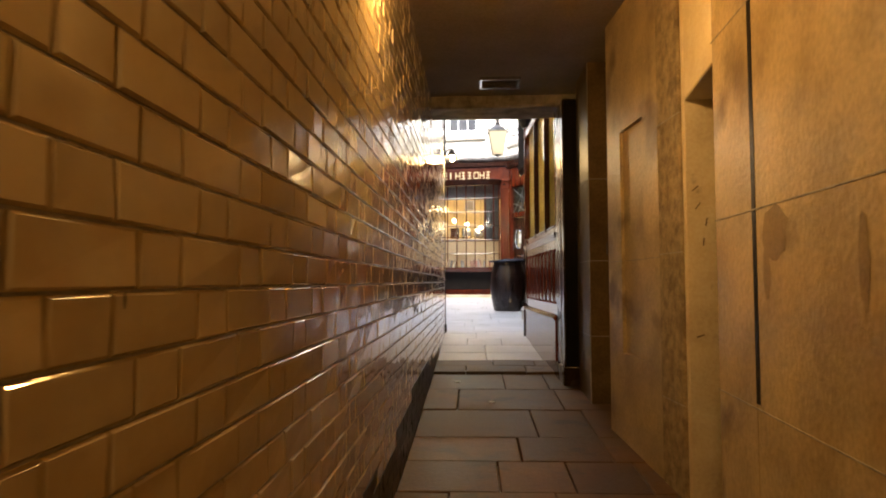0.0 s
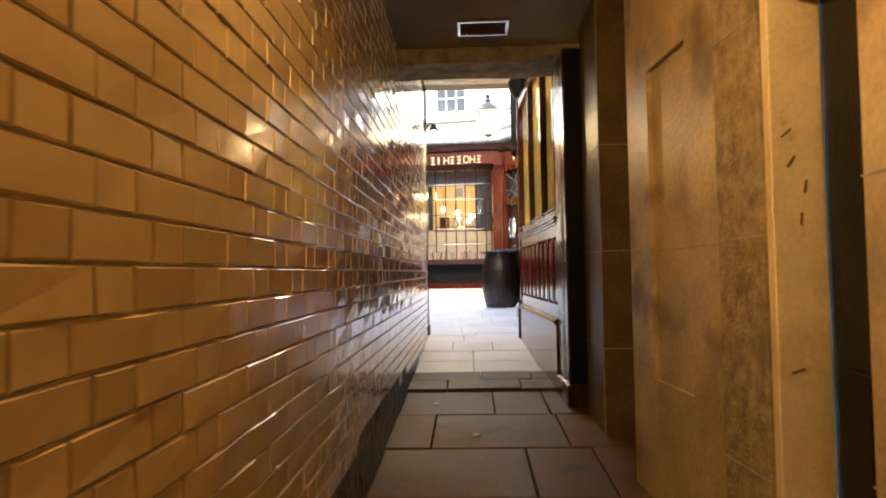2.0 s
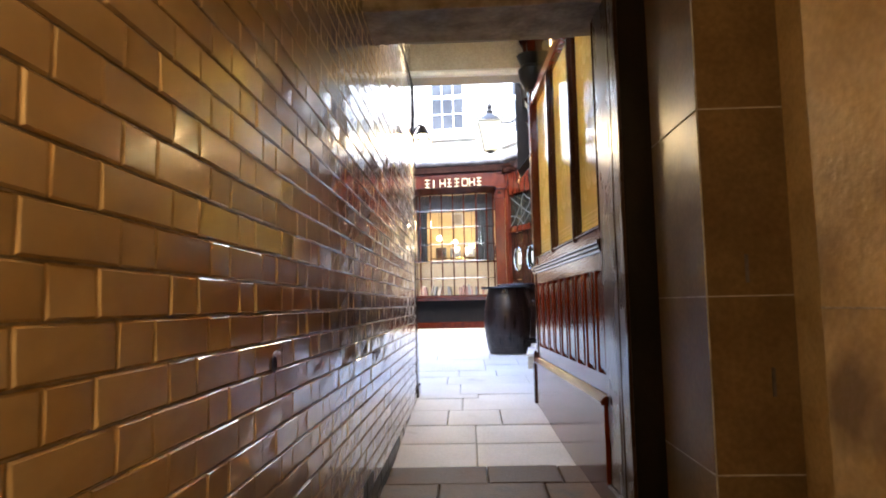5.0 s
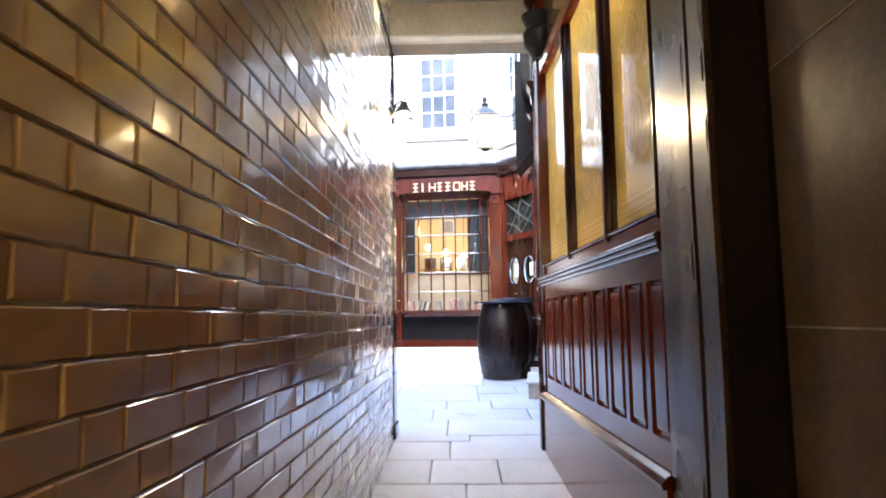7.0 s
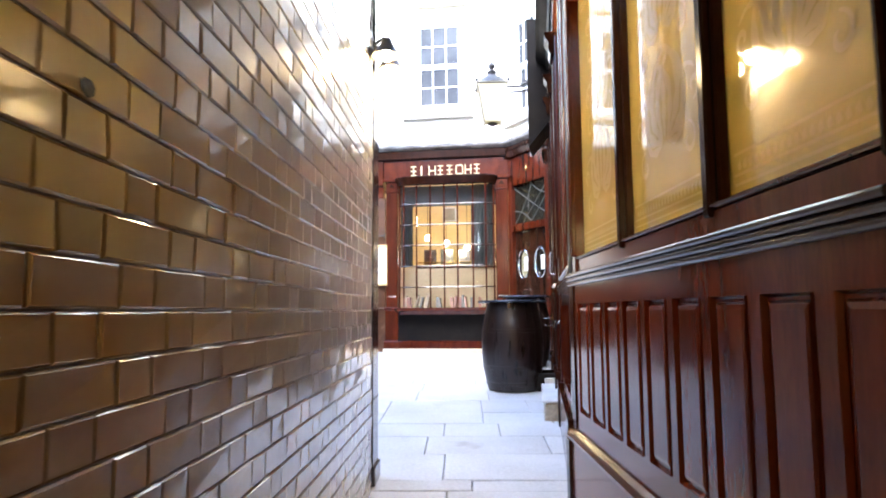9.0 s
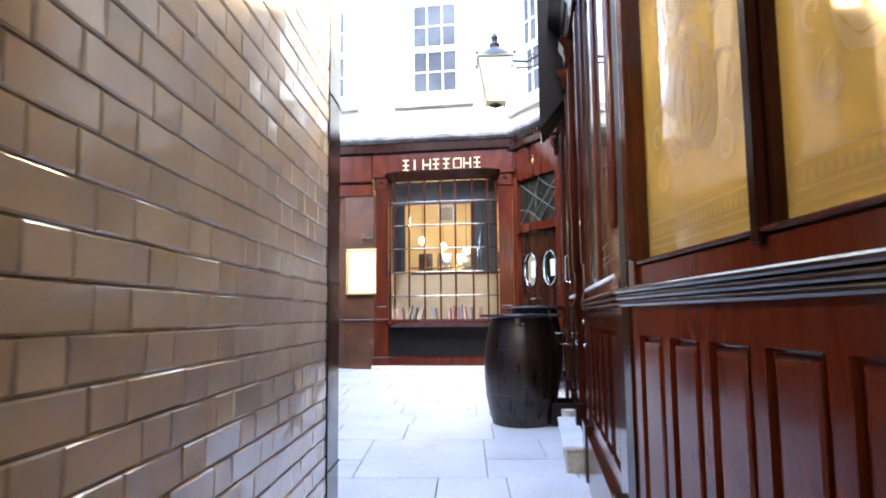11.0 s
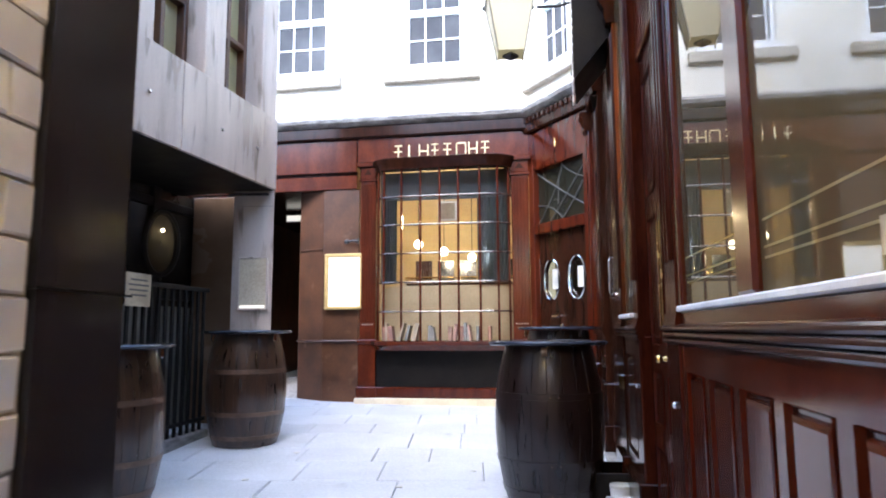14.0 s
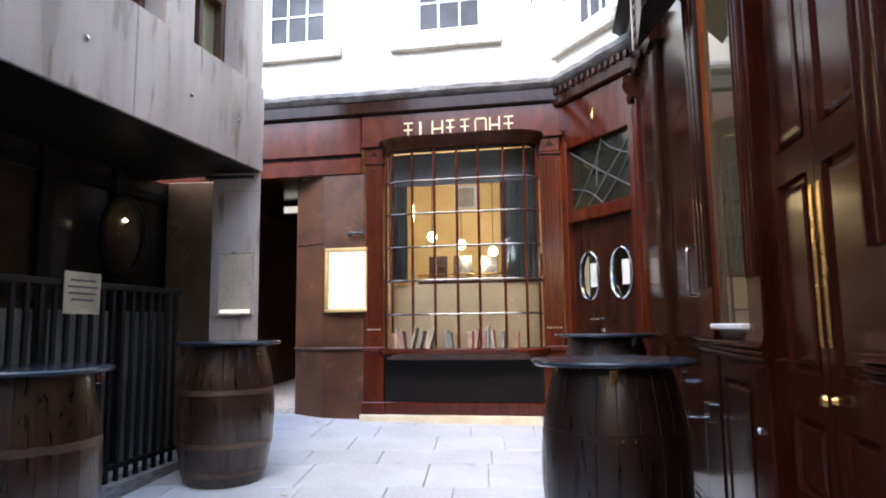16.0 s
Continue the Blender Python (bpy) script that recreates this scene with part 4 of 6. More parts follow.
def blotch(name, frame_m, cu_, cz_, w, h, mat, parent, seed, out=0.0015):
    """A flat stain of uneven outline on a wall."""
    bm = bmesh.new()
    n = 18
    bm.faces.new([bm.verts.new((cu_ + w / 2 * math.cos(2 * math.pi * i / n) * (1 + 0.35 * noise.noise(Vector((i * 0.7, seed, 1.0)))), out,
                                cz_ + h / 2 * math.sin(2 * math.pi * i / n) * (1 + 0.35 * noise.noise(Vector((i * 0.7, seed, 9.0)))))) for i in range(n)])
    ob = part(name, bm, mat, parent, face=(0, 1, 0))
    ob.matrix_basis = frame_m
    return ob


for k, (u_, z_, w_, h_) in enumerate(((1.98, 1.41, 0.20, 0.18), (2.05, 1.28, 0.06, 0.18), (1.45, 1.30, 0.05, 0.25))):
    blotch("stain", SOUTH, u_, z_, w_, h_, STAIN, wall_stone, k)
LEFTF = along((LEFT_X + 0.0045, 9.4), (LEFT_X + 0.0045, -3.0))
for k, (y_, z_, w_, h_) in enumerate(((6.42, 1.885, 0.04, 0.03), (4.75, 1.262, 0.05, 0.045), (0.69, 1.235, 0.006, 0.02), (8.95, 1.42, 0.02, 0.02), (3.6, 1.02, 0.03, 0.02))):
    blotch("chip", LEFTF, 9.4 - y_, z_, w_, h_, BLACK, wall_left, k + 20)
# ---------------------------------------------------------------- tavern front across the court
TAV = along((-1.22, 16.66), (0.87, 16.40))       # x along the front, y into the building
ttav = thing("wall_tavern", "red mahogany tavern shopfront under a white wall", "wall", kind="structure")
S0 = ground(16.5)
BL, BR = 0.225, 1.885
BC, BW = (BL + BR) / 2, (BR - BL) / 2


def bow(u, depth=0.24):
    s = min(1.0, abs((u - BC) / BW))
    return -depth * (1 - s ** 7) ** 0.5


def bow_path(u0, u1, n=30, depth=0.24):
    out = []
    for i in range(n + 1):
        s = -math.cos(math.pi * i / n)
        u = BC + (u1 - u0) / 2 * s
        du = 0.002
        a, b = max(u0, u - du), min(u1, u + du)
        d = Vector((b - a, (bow(b, depth) - bow(a, depth)), 0)).normalized()
        out.append((u, bow(u, depth), d.y, -d.x))
    return out


Z0, Z1 = 1.60, 3.70
cols = [BL + 0.02, 0.34, 0.569, 0.805, 1.043, 1.269, 1.528, 1.74, BR - 0.02]
rows_z = [Z0 + (Z1 - Z0) * i / 6 for i in range(7)]
bay = thing("window_7", "bowed shop window of many small panes with red glazing bars", "window", TAV, kind="structure")
for i, (a, b) in enumerate(zip(cols, cols[1:])):
    for j, (c, d) in enumerate(zip(rows_z, rows_z[1:])):
        bm = bmesh.new()
        n = 4
        up = [[bm.verts.new((a + (b - a) * k / n, bow(a + (b - a) * k / n) + 0.004, z)) for k in range(n + 1)] for z in (c, d)]
        for k in range(n):
            bm.faces.new((up[0][k], up[0][k + 1], up[1][k + 1], up[1][k]))
        p = part("pane", bm, GLASS, bay, smooth=True, face=(0, -1, 0))
        p.visible_shadow = False
for i, u in enumerate(cols):
    part("glazing_bar", box(u - 0.013, u + 0.013, bow(u) - 0.014, bow(u) + 0.02, Z0, Z1, bev=0.004), WOOD, bay)
for z in rows_z[1:-1]:
    part("cross_bar", run([(-0.01, z - 0.011), (0.012, z - 0.009), (0.016, z), (0.012, z + 0.009), (-0.01, z + 0.011)], bow_path(BL + 0.01, BR - 0.01)), BARGLOSS, bay, smooth=True)
part("sill", run([(-0.06, 1.49), (0.03, 1.49), (0.05, 1.53), (0.085, 1.555), (0.09, 1.59), (0.07, 1.605), (-0.06, 1.61)], bow_path(BL - 0.03, BR + 0.03)), WOOD, bay, smooth=True)
part("head", run([(-0.06, 3.69), (0.03, 3.69), (0.045, 3.74), (0.08, 3.79), (0.085, 3.82), (0.05, 3.835), (-0.06, 3.84)], bow_path(BL - 0.03, BR + 0.03)), DARKWOOD, bay, smooth=True)
pts = [(u, y) for u, y, _, _ in bow_path(BL, BR)]
part("head_board", prism(pts, 3.72, 3.835), DARKWOOD, bay)
part("window_bed", prism(pts, 1.50, 1.585), DARKWOOD, bay)
# stall riser and base
part("stall_riser", box(BL - 0.01, BR + 0.01, -0.06, 0.1, S0 + 0.16, 1.50, bev=0.006, m=TAV), BLACK, ttav, "black painted stall riser")
part("base_board", box(-0.02, 2.12, -0.09, 0.08, S0 + 0.07, S0 + 0.20, bev=0.012, m=TAV), WOOD, ttav)
part("stone_step", box(-0.04, 1.86, -0.14, 0.08, S0 - 0.1, S0 + 0.072, bev=0.012, m=TAV), PALESTONE, ttav, "pale stone kerb under the front")
for a, b in ((0.0, 0.20), (1.895, 2.105)):
    t = thing("pilaster", "red fluted shopfront pilaster with a scrolled cap", "pilaster", TAV, group="tavern front pilasters")
    bm = box(a, b, -0.06, 0.05, 1.60, 3.60, bev=0.006)
    shaft = part("shaft", bm, REDWOOD, t)
    for i in range(5):
        x = a + 0.03 + i * (b - a - 0.06) / 4
        part("reed", box(x - 0.010, x + 0.010, -0.074, -0.055, 1.85, 3.56, bev=0.006), REDWOOD, shaft)
    part("pedestal", box(a - 0.012, b + 0.012, -0.085, 0.05, S0 + 0.19, 1.56, bev=0.008), REDWOOD, t)
    part("collar", box(a - 0.025, b + 0.025, -0.105, 0.05, 1.56, 1.62, bev=0.015), REDWOOD, t)
    part("base", box(a - 0.03, b + 0.03, -0.11, 0.05, S0 + 0.065, S0 + 0.2, bev=0.01), REDWOOD, t)
    part("capital", boxes([(a - 0.02, b + 0.02, -0.09, 0.05, 3.60, 3.63), (a - 0.005, b + 0.005, -0.08, 0.05, 3.63, 3.78), (a - 0.04, b + 0.04, -0.12, 0.05, 3.78, 3.84)], 0.01), REDWOOD, t)
    tri_bm = bmesh.new()
    f = [tri_bm.verts.new((x, -0.0865, z)) for x, z in ((a + 0.05, 3.68), (b - 0.05, 3.68), ((a + b) / 2, 3.75))]
    tri_bm.faces.new(f)
    part("cap_ornament", tri_bm, DARKWOOD, t)
    for i in range(5):
        part("bead", lathe([(0, 0), (0.009, 0), (0.006, 0.008), (0, 0.01)], 8), PAPER, t).matrix_basis = pose(a + 0.04 + i * (b - a - 0.08) / 4, -0.06, 1.80, 90)

# fascia and raised letters as plain gilt shapes
part("fascia", box(-0.05, 2.14, -0.05, 0.12, 3.84, 4.16, bev=0.006, m=TAV), REDWOOD, ttav)
part("fascia_lower", box(-2.6, -0.06, -0.02, 0.14, 3.52, 3.70, bev=0.008, m=TAV), REDWOOD, ttav)
part("fascia_side", box(-2.6, -0.06, -0.045, 0.14, 3.735, 4.16, bev=0.008, m=TAV), REDWOOD, ttav)
part("fascia_gap", box(-2.6, -0.06, 0.0, 0.14, 3.68, 3.75, bev=0, m=TAV), DARKWOOD, ttav)
part("top_board", box(-2.6, 2.16, -0.10, 0.12, 4.16, 4.32, bev=0.02, m=TAV), DARKWOOD, ttav)
LED = [(-0.3, 4.32), (0.10, 4.32), (0.13, 4.34), (0.16, 4.36), (0.17, 4.40), (0.14, 4.43), (0.06, 4.47), (-0.3, 4.53)]
tn = TAV.to_3x3() @ Vector((0, -1, 0))
bm = run(LED, [(*(TAV @ Vector((u, 0, 0))).xy, tn.x, tn.y) for u in np.linspace(-2.6, 2.13, 40)])
for v in bm.verts:
    v.co.z += 0.012 * noise.noise(v.co * 4) + 0.006 * noise.noise(v.co * 15)
part("ledge", bm, LEAD, ttav, "weathered stone ledge over the front", smooth=True)
sign = thing("sign_lettering", "eight raised gilt letter shapes on the fascia", "sign", TAV)
for i in range(8):
    u0 = 0.435 + i * 0.157
    w = (0.10, 0.022, 0.125, 0.095, 0.10, 0.13, 0.115, 0.10)[i]
    s = 0.016
    if w < 0.03:
        rows = [(u0 + 0.02, u0 + 0.02 + w, -0.062, -0.05, 3.88, 4.05)]
    elif i in (2, 6):
        rows = [(u0, u0 + s, -0.062, -0.05, 3.88, 4.05), (u0 + w - s, u0 + w, -0.062, -0.05, 3.88, 4.05), (u0 + s + 0.001, u0 + w - s - 0.001, -0.062, -0.05, 3.95, 3.97)]
    elif i == 5:
        rows = [(u0, u0 + s, -0.062, -0.05, 3.895, 4.035), (u0 + w - s, u0 + w, -0.062, -0.05, 3.895, 4.035), (u0 + 0.015, u0 + w - 0.015, -0.0615, -0.05, 3.88, 3.90), (u0 + 0.015, u0 + w - 0.015, -0.0615, -0.05, 4.03, 4.05)]
    else:
        rows = [(u0, u0 + w, -0.062, -0.05, z, z + 0.016) for z in (3.88, 3.957, 4.034)] + [(u0 + w * 0.42, u0 + w * 0.58, -0.0615, -0.05, 3.88, 4.05)]
    part("letter_shape", boxes(rows, 0.003), CREAMGILT, sign)

# shop room seen through the bow window
tagged(part("wall_shop_back", box(-0.3, 2.6, 1.9, 2.0, 0.8, 4.3, bev=0, m=TAV), CREAMWALL), "cream back wall inside the tavern", "wall", kind="structure")
tagged(part("wall_shop_left", box(-0.3, -0.2, 0.15, 1.9, 0.8, 4.3, bev=0, m=TAV), CREAMWALL), "cream side wall inside the tavern", "wall", kind="structure")
tagged(part("wall_shop_right", box(2.15, 2.22, 0.16, 1.9, 0.8, 3.94, bev=0, m=TAV), CREAMWALL), "cream side wall inside the tavern", "wall", kind="structure")
tagged(part("floor_shop", box(-0.3, 2.6, 0.1, 2.0, 0.8, 0.95, bev=0, m=TAV), DARKWOOD), "dark boards inside the tavern", "floor", kind="structure")
tagged(part("ceiling_shop", box(-0.3, 2.6, 0.1, 2.0, 3.95, 4.1, bev=0, m=TAV), CREAMWALL), "cream ceiling inside the tavern", "ceiling", kind="structure")
tagged(part("window_back_board", box(BL, BR, 0.10, 0.14, 1.585, 2.28, bev=0.004, m=TAV), CREAMWALL), "low cream partition behind the window", "partition", kind="structure")
tagged(part("blind", box(BL, BR, 0.06, 0.08, 3.36, 3.72, bev=0.002, m=TAV), SHOPTOP), "dark blind across the window head", "blind")
for a, b in ((BL + 0.01, BL + 0.22), (BR - 0.42, BR - 0.02)):
    bm = bmesh.new()
    n = 24
    top = [[bm.verts.new((a + (b - a) * k / n, 0.05 + 0.018 * math.sin(k * 1.7), z)) for k in range(n + 1)] for z in (2.30, 3.36)]
    for k in range(n):
        bm.faces.new((top[0][k], top[0][k + 1], top[1][k + 1], top[1][k]))
    tagged(part("curtain", bm, SHOPTOP, smooth=True), "dark gathered curtain beside the window", "curtain").matrix_basis = TAV
box_sign = thing("wall_notice", "small grey notice hanging in the window", "notice", TAV)
part("frame", box(0.98, 1.22, -0.02, 0.0, 3.07, 3.32, bev=0.006), PAPER, box_sign)
part("sheet", box(1.005, 1.195, -0.024, -0.0205, 3.095, 3.295, bev=0), PAPERDARK, box_sign)
part("hanger", boxes([(1.095, 1.1, -0.012, -0.007, 3.31, 3.7)], 0), IRON, box_sign)
for u, y, z in ((0.62, 0.55, 2.86), (0.93, 0.75, 2.78), (1.28, 1.0, 2.72), (1.52, 0.9, 2.62)):
    p = thing("pendant_lamp", "small lit pendant lamp with a glass globe", "lamp", TAV @ pose(u, y, z), group="tavern pendants")
    b = part("globe", lathe([(0, -0.06), (0.045, -0.04), (0.06, 0.0), (0.045, 0.04), (0.015, 0.06), (0, 0.06)], 16), BULBWEAK, p, smooth=True)
    b.visible_shadow = False
    part("cord", tube([(0, 0, 0.06), (0, 0, 3.95 - z)], 0.006, 6), IRON, p)
lamp_point("tavern_light", tuple(TAV @ Vector((0.8, 0.8, 3.2))), W_TAVERN, PALE, 0.10)
shelf = thing("back_shelf", "dark back shelf with mirrors and brass rail", "shelf", TAV)
part("board", box(0.2, 2.0, 1.66, 1.9, 2.38, 2.42, bev=0.004), DARKWOOD, shelf)
part("rail", tube([(0.2, 1.62, 2.50), (2.0, 1.62, 2.50)], 0.012), BRASS, shelf)
for i in range(5):
    part("mirror", box(0.30 + 0.34 * i, 0.56 + 0.34 * i, 1.885, 1.898, 2.48, 2.78, bev=0.004), CHROME, shelf)
rnd = random.Random(4)
u = BL + 0.12
while u < BR - 0.14:
    w, h, d = rnd.uniform(0.02, 0.05), rnd.uniform(0.17, 0.27), rnd.uniform(0.12, 0.16)
    tilt = rnd.choice((0, 0, 0, 8, 14, -7))
    bk = thing("book", "old cloth-bound book standing on the window sill", "book", TAV @ pose(u + w / 2, bow(u, 0.40) * 0.55, 1.587) @ pose(0, 0, 0.5 * w * abs(math.sin(radians(tilt))), 0, tilt, 0), group="books in the window")
    part("cover", boxes([(-w / 2, -w / 2 + 0.003, -d / 2, d / 2, 0, h), (w / 2 - 0.003, w / 2, -d / 2, d / 2, 0, h), (-w / 2 + 0.003, w / 2 - 0.003, -d / 2, -d / 2 + 0.003, 0, h)], 0), rnd.choice(BOOKS), bk)
    part("pages", box(-w / 2 + 0.0032, w / 2 - 0.0032, -d / 2 + 0.004, d / 2 - 0.004, 0.004, h - 0.006, bev=0), PAPER, bk)
    u += w + 0.006 + (0.05 if tilt else 0) + rnd.choice((0, 0, 0, 0.10))

# brown wall and alley opening beside the tavern front
part("brown_wall", box(-0.50, -0.03, 0.0, 0.3, S0 - 0.1, 3.52, bev=0.006, m=TAV), BROWNPAINT, ttav, "scuffed brown painted wall")
SIDE = along((TAV @ Vector((-0.90, 0.20, 0))).xy, (TAV @ Vector((-0.50, 0.0, 0))).xy)
part("brown_wall", box(0.0, 0.445, 0.0, 0.3, S0 - 0.1, 3.52, bev=0.004, m=SIDE), BROWNPAINT, ttav, "scuffed brown painted wall")
part("wall_ledge", run([(-0.02, 1.585), (0.02, 1.585), (0.03, 1.60), (0.02, 1.612), (-0.02, 1.615)], [(*(TAV @ Vector((u, 0, 0))).xy, tn.x, tn.y) for u in (-0.50, -0.03)]), BROWNPAINT, ttav)
sn = SIDE.to_3x3() @ Vector((0, -1, 0))
part("wall_ledge", run([(-0.02, 1.585), (0.02, 1.585), (0.03, 1.60), (0.02, 1.612), (-0.02, 1.615)], [(*(SIDE @ Vector((u, 0, 0))).xy, sn.x, sn.y) for u in (0.0, 0.445)]), BROWNPAINT, ttav)
part("wall_ledge", run([(-0.02, 2.75), (0.012, 2.755), (0.015, 2.765), (-0.02, 2.775)], [(*(SIDE @ Vector((u, 0, 0))).xy, sn.x, sn.y) for u in (0.0, 0.445)]), BROWNPAINT, ttav)
menu = thing("menu_case", "brass-framed lit menu case on the brown wall", "menu case", TAV)
part("frame", boxes([(-0.46, 0.04, -0.07, 0.0, 1.99, 2.03), (-0.46, 0.04, -0.07, 0.0, 2.65, 2.69), (-0.46, -0.415, -0.07, 0.0, 2.03, 2.65), (-0.005, 0.04, -0.07, 0.0, 2.03, 2.65)], 0.008), GOLD, menu)
part("lit_sheet", box(-0.414, -0.006, -0.045, -0.02, 2.031, 2.649, bev=0), MENULIGHT, menu, "glowing white menu sheet")
part("box", box(-0.45, 0.03, -0.018, 0.0, 2.0, 2.68, bev=0), BROWNPAINT, menu)
stay = thing("door_stay", "small iron hook on the brown wall", "hook", TAV)
part("hook", tube([(-0.16, -0.05, 2.84), (-0.10, -0.06, 2.85), (-0.03, -0.02, 2.85)], 0.014), IRON, stay)
part("knob", lathe([(0, -0.03), (0.03, -0.02), (0.035, 0), (0.03, 0.02), (0, 0.03)], 12), IRON, stay).matrix_basis = pose(-0.18, -0.05, 2.84)
part("plate", box(-0.06, -0.03, -0.03, 0.0, 2.82, 2.88, bev=0.003), IRON, stay)
# side alley
alley = thing("wall_alley", "dark unlit walls of the side alley", "wall", kind="structure")
part("alley_wall", box(-0.95, -0.85, 0.35, 4.5, 0.7, 3.9, bev=0, m=TAV), BROWNPAINT, alley)
part("alley_wall", box(-2.6, -2.3, 0.3, 4.5, 0.7, 3.9, bev=0, m=TAV), BROWNPAINT, alley)
part("alley_wall", box(-2.6, -0.8, 4.4, 4.6, 0.7, 3.9, bev=0, m=TAV), BROWNPAINT, alley)
tagged(part("ceiling_alley", box(-2.6, -0.85, 0.15, 4.6, 3.54, 3.9, bev=0, m=TAV), DARKWOOD), "dark low ceiling over the side alley", "ceiling", kind="structure")
asign = thing("alley_light", "small lit white panel in the side alley", "light", TAV)
part("casing", box(-1.66, -1.28, 1.48, 1.56, 3.38, 3.50, bev=0.006), IRON, asign)
part("diffuser", box(-1.64, -1.30, 1.472, 1.479, 3.395, 3.485, bev=0), MENULIGHT, asign)
part("rod", boxes([(-1.5, -1.48, 1.5, 1.52, 3.50, 3.55)], 0), IRON, asign)

# ---------------------------------------------------------------- corner entrance
ENT = along((0.905, 16.37), (1.43, 15.46))
LE = (Vector((1.43, 15.46)) - Vector((0.905, 16.37))).length
tent = thing("wall_entrance", "dark mahogany corner entrance under a deep fascia", "wall", kind="structure")
part("jamb", box(0.0, 0.10, -0.05, 0.15, S0 - 0.1, 3.7, bev=0.008, m=ENT), REDWOOD, tent)
part("jamb", box(LE - 0.04, LE + 0.22, -0.05, 0.15, S0 - 0.15, 3.7, bev=0.008, m=ENT), WOOD, tent)
part("transom", box(0.10, LE - 0.04, -0.05, 0.12, 2.84, 2.97, bev=0.012, m=ENT), WOOD, tent)
part("fascia", box(-0.04, LE + 0.22, -0.04, 0.15, 3.62, 4.10, bev=0.008, m=ENT), WOOD, tent)
part("top_board", box(-0.06, LE + 0.22, -0.09, 0.15, 4.10, 4.30, bev=0.02, m=ENT), DARKWOOD, tent)
for i in range(14):
    part("dentil", box(0.02 + i * 0.088, 0.06 + i * 0.088, -0.12, -0.088, 4.22, 4.29, bev=0.004, m=ENT), DARKWOOD, tent)
en = ENT.to_3x3() @ Vector((0, -1, 0))
bm = run([(o, z - 0.01) for o, z in LED], [(*(ENT @ Vector((u, 0, 0))).xy, en.x, en.y) for u in np.linspace(-0.06, LE + 0.22, 14)])
for v in bm.verts:
    v.co.z += 0.012 * noise.noise(v.co * 4)
part("ledge", bm, LEAD, tent, "weathered stone ledge", smooth=True)
fan = thing("window_8", "fanlight over the doors with curved crossing leads", "window", ENT, kind="structure")
part("pane", box(0.10, LE - 0.04, 0.03, 0.036, 2.97, 3.62, bev=0), FANGLASS, fan)
W, H = LE - 0.14, 0.65
for p in ([(0, 0), (0.45, 0.62), (0.52, 1)], [(0.25, 0), (1, 0.95)], [(0.0, 0.95), (0.55, 0.45), (1, 0.12)], [(0, 0.35), (0.3, 0.33), (0.52, 0.0)],
          [(0.5, 1), (0.7, 0.72), (1, 0.62)], [(0.48, 0), (0.8, 0.35), (1, 0.75)], [(0.42, 0.30), (0.44, 0.72)]):
    q = []
    for k in range(13):
        s = k / 12
        if len(p) == 3:
            c = [(1 - s) ** 2 * p[0][j] + 2 * s * (1 - s) * p[1][j] + s * s * p[2][j] for j in (0, 1)]
        else:
            c = [p[0][j] + (p[1][j] - p[0][j]) * s for j in (0, 1)]
        q.append((0.10 + W * c[0], 0.022, 2.97 + H * c[1]))
    part("lead", tube(q, 0.008, 6), LEADBAR, fan)
hanging = tagged(part("door_lamp", lathe([(0, -0.05), (0.02, -0.03), (0.02, 0.0), (0.008, 0.03), (0.006, 0.07), (0, 0.07)], 10), BRASS), "tiny brass lamp fitting under the fascia", "lamp")
hanging.matrix_basis = ENT @ pose(0.55, -0.055, 3.85)
door4 = thing("door_4", "pair of dark varnished doors with oval porthole windows", "door", ENT, kind="structure")
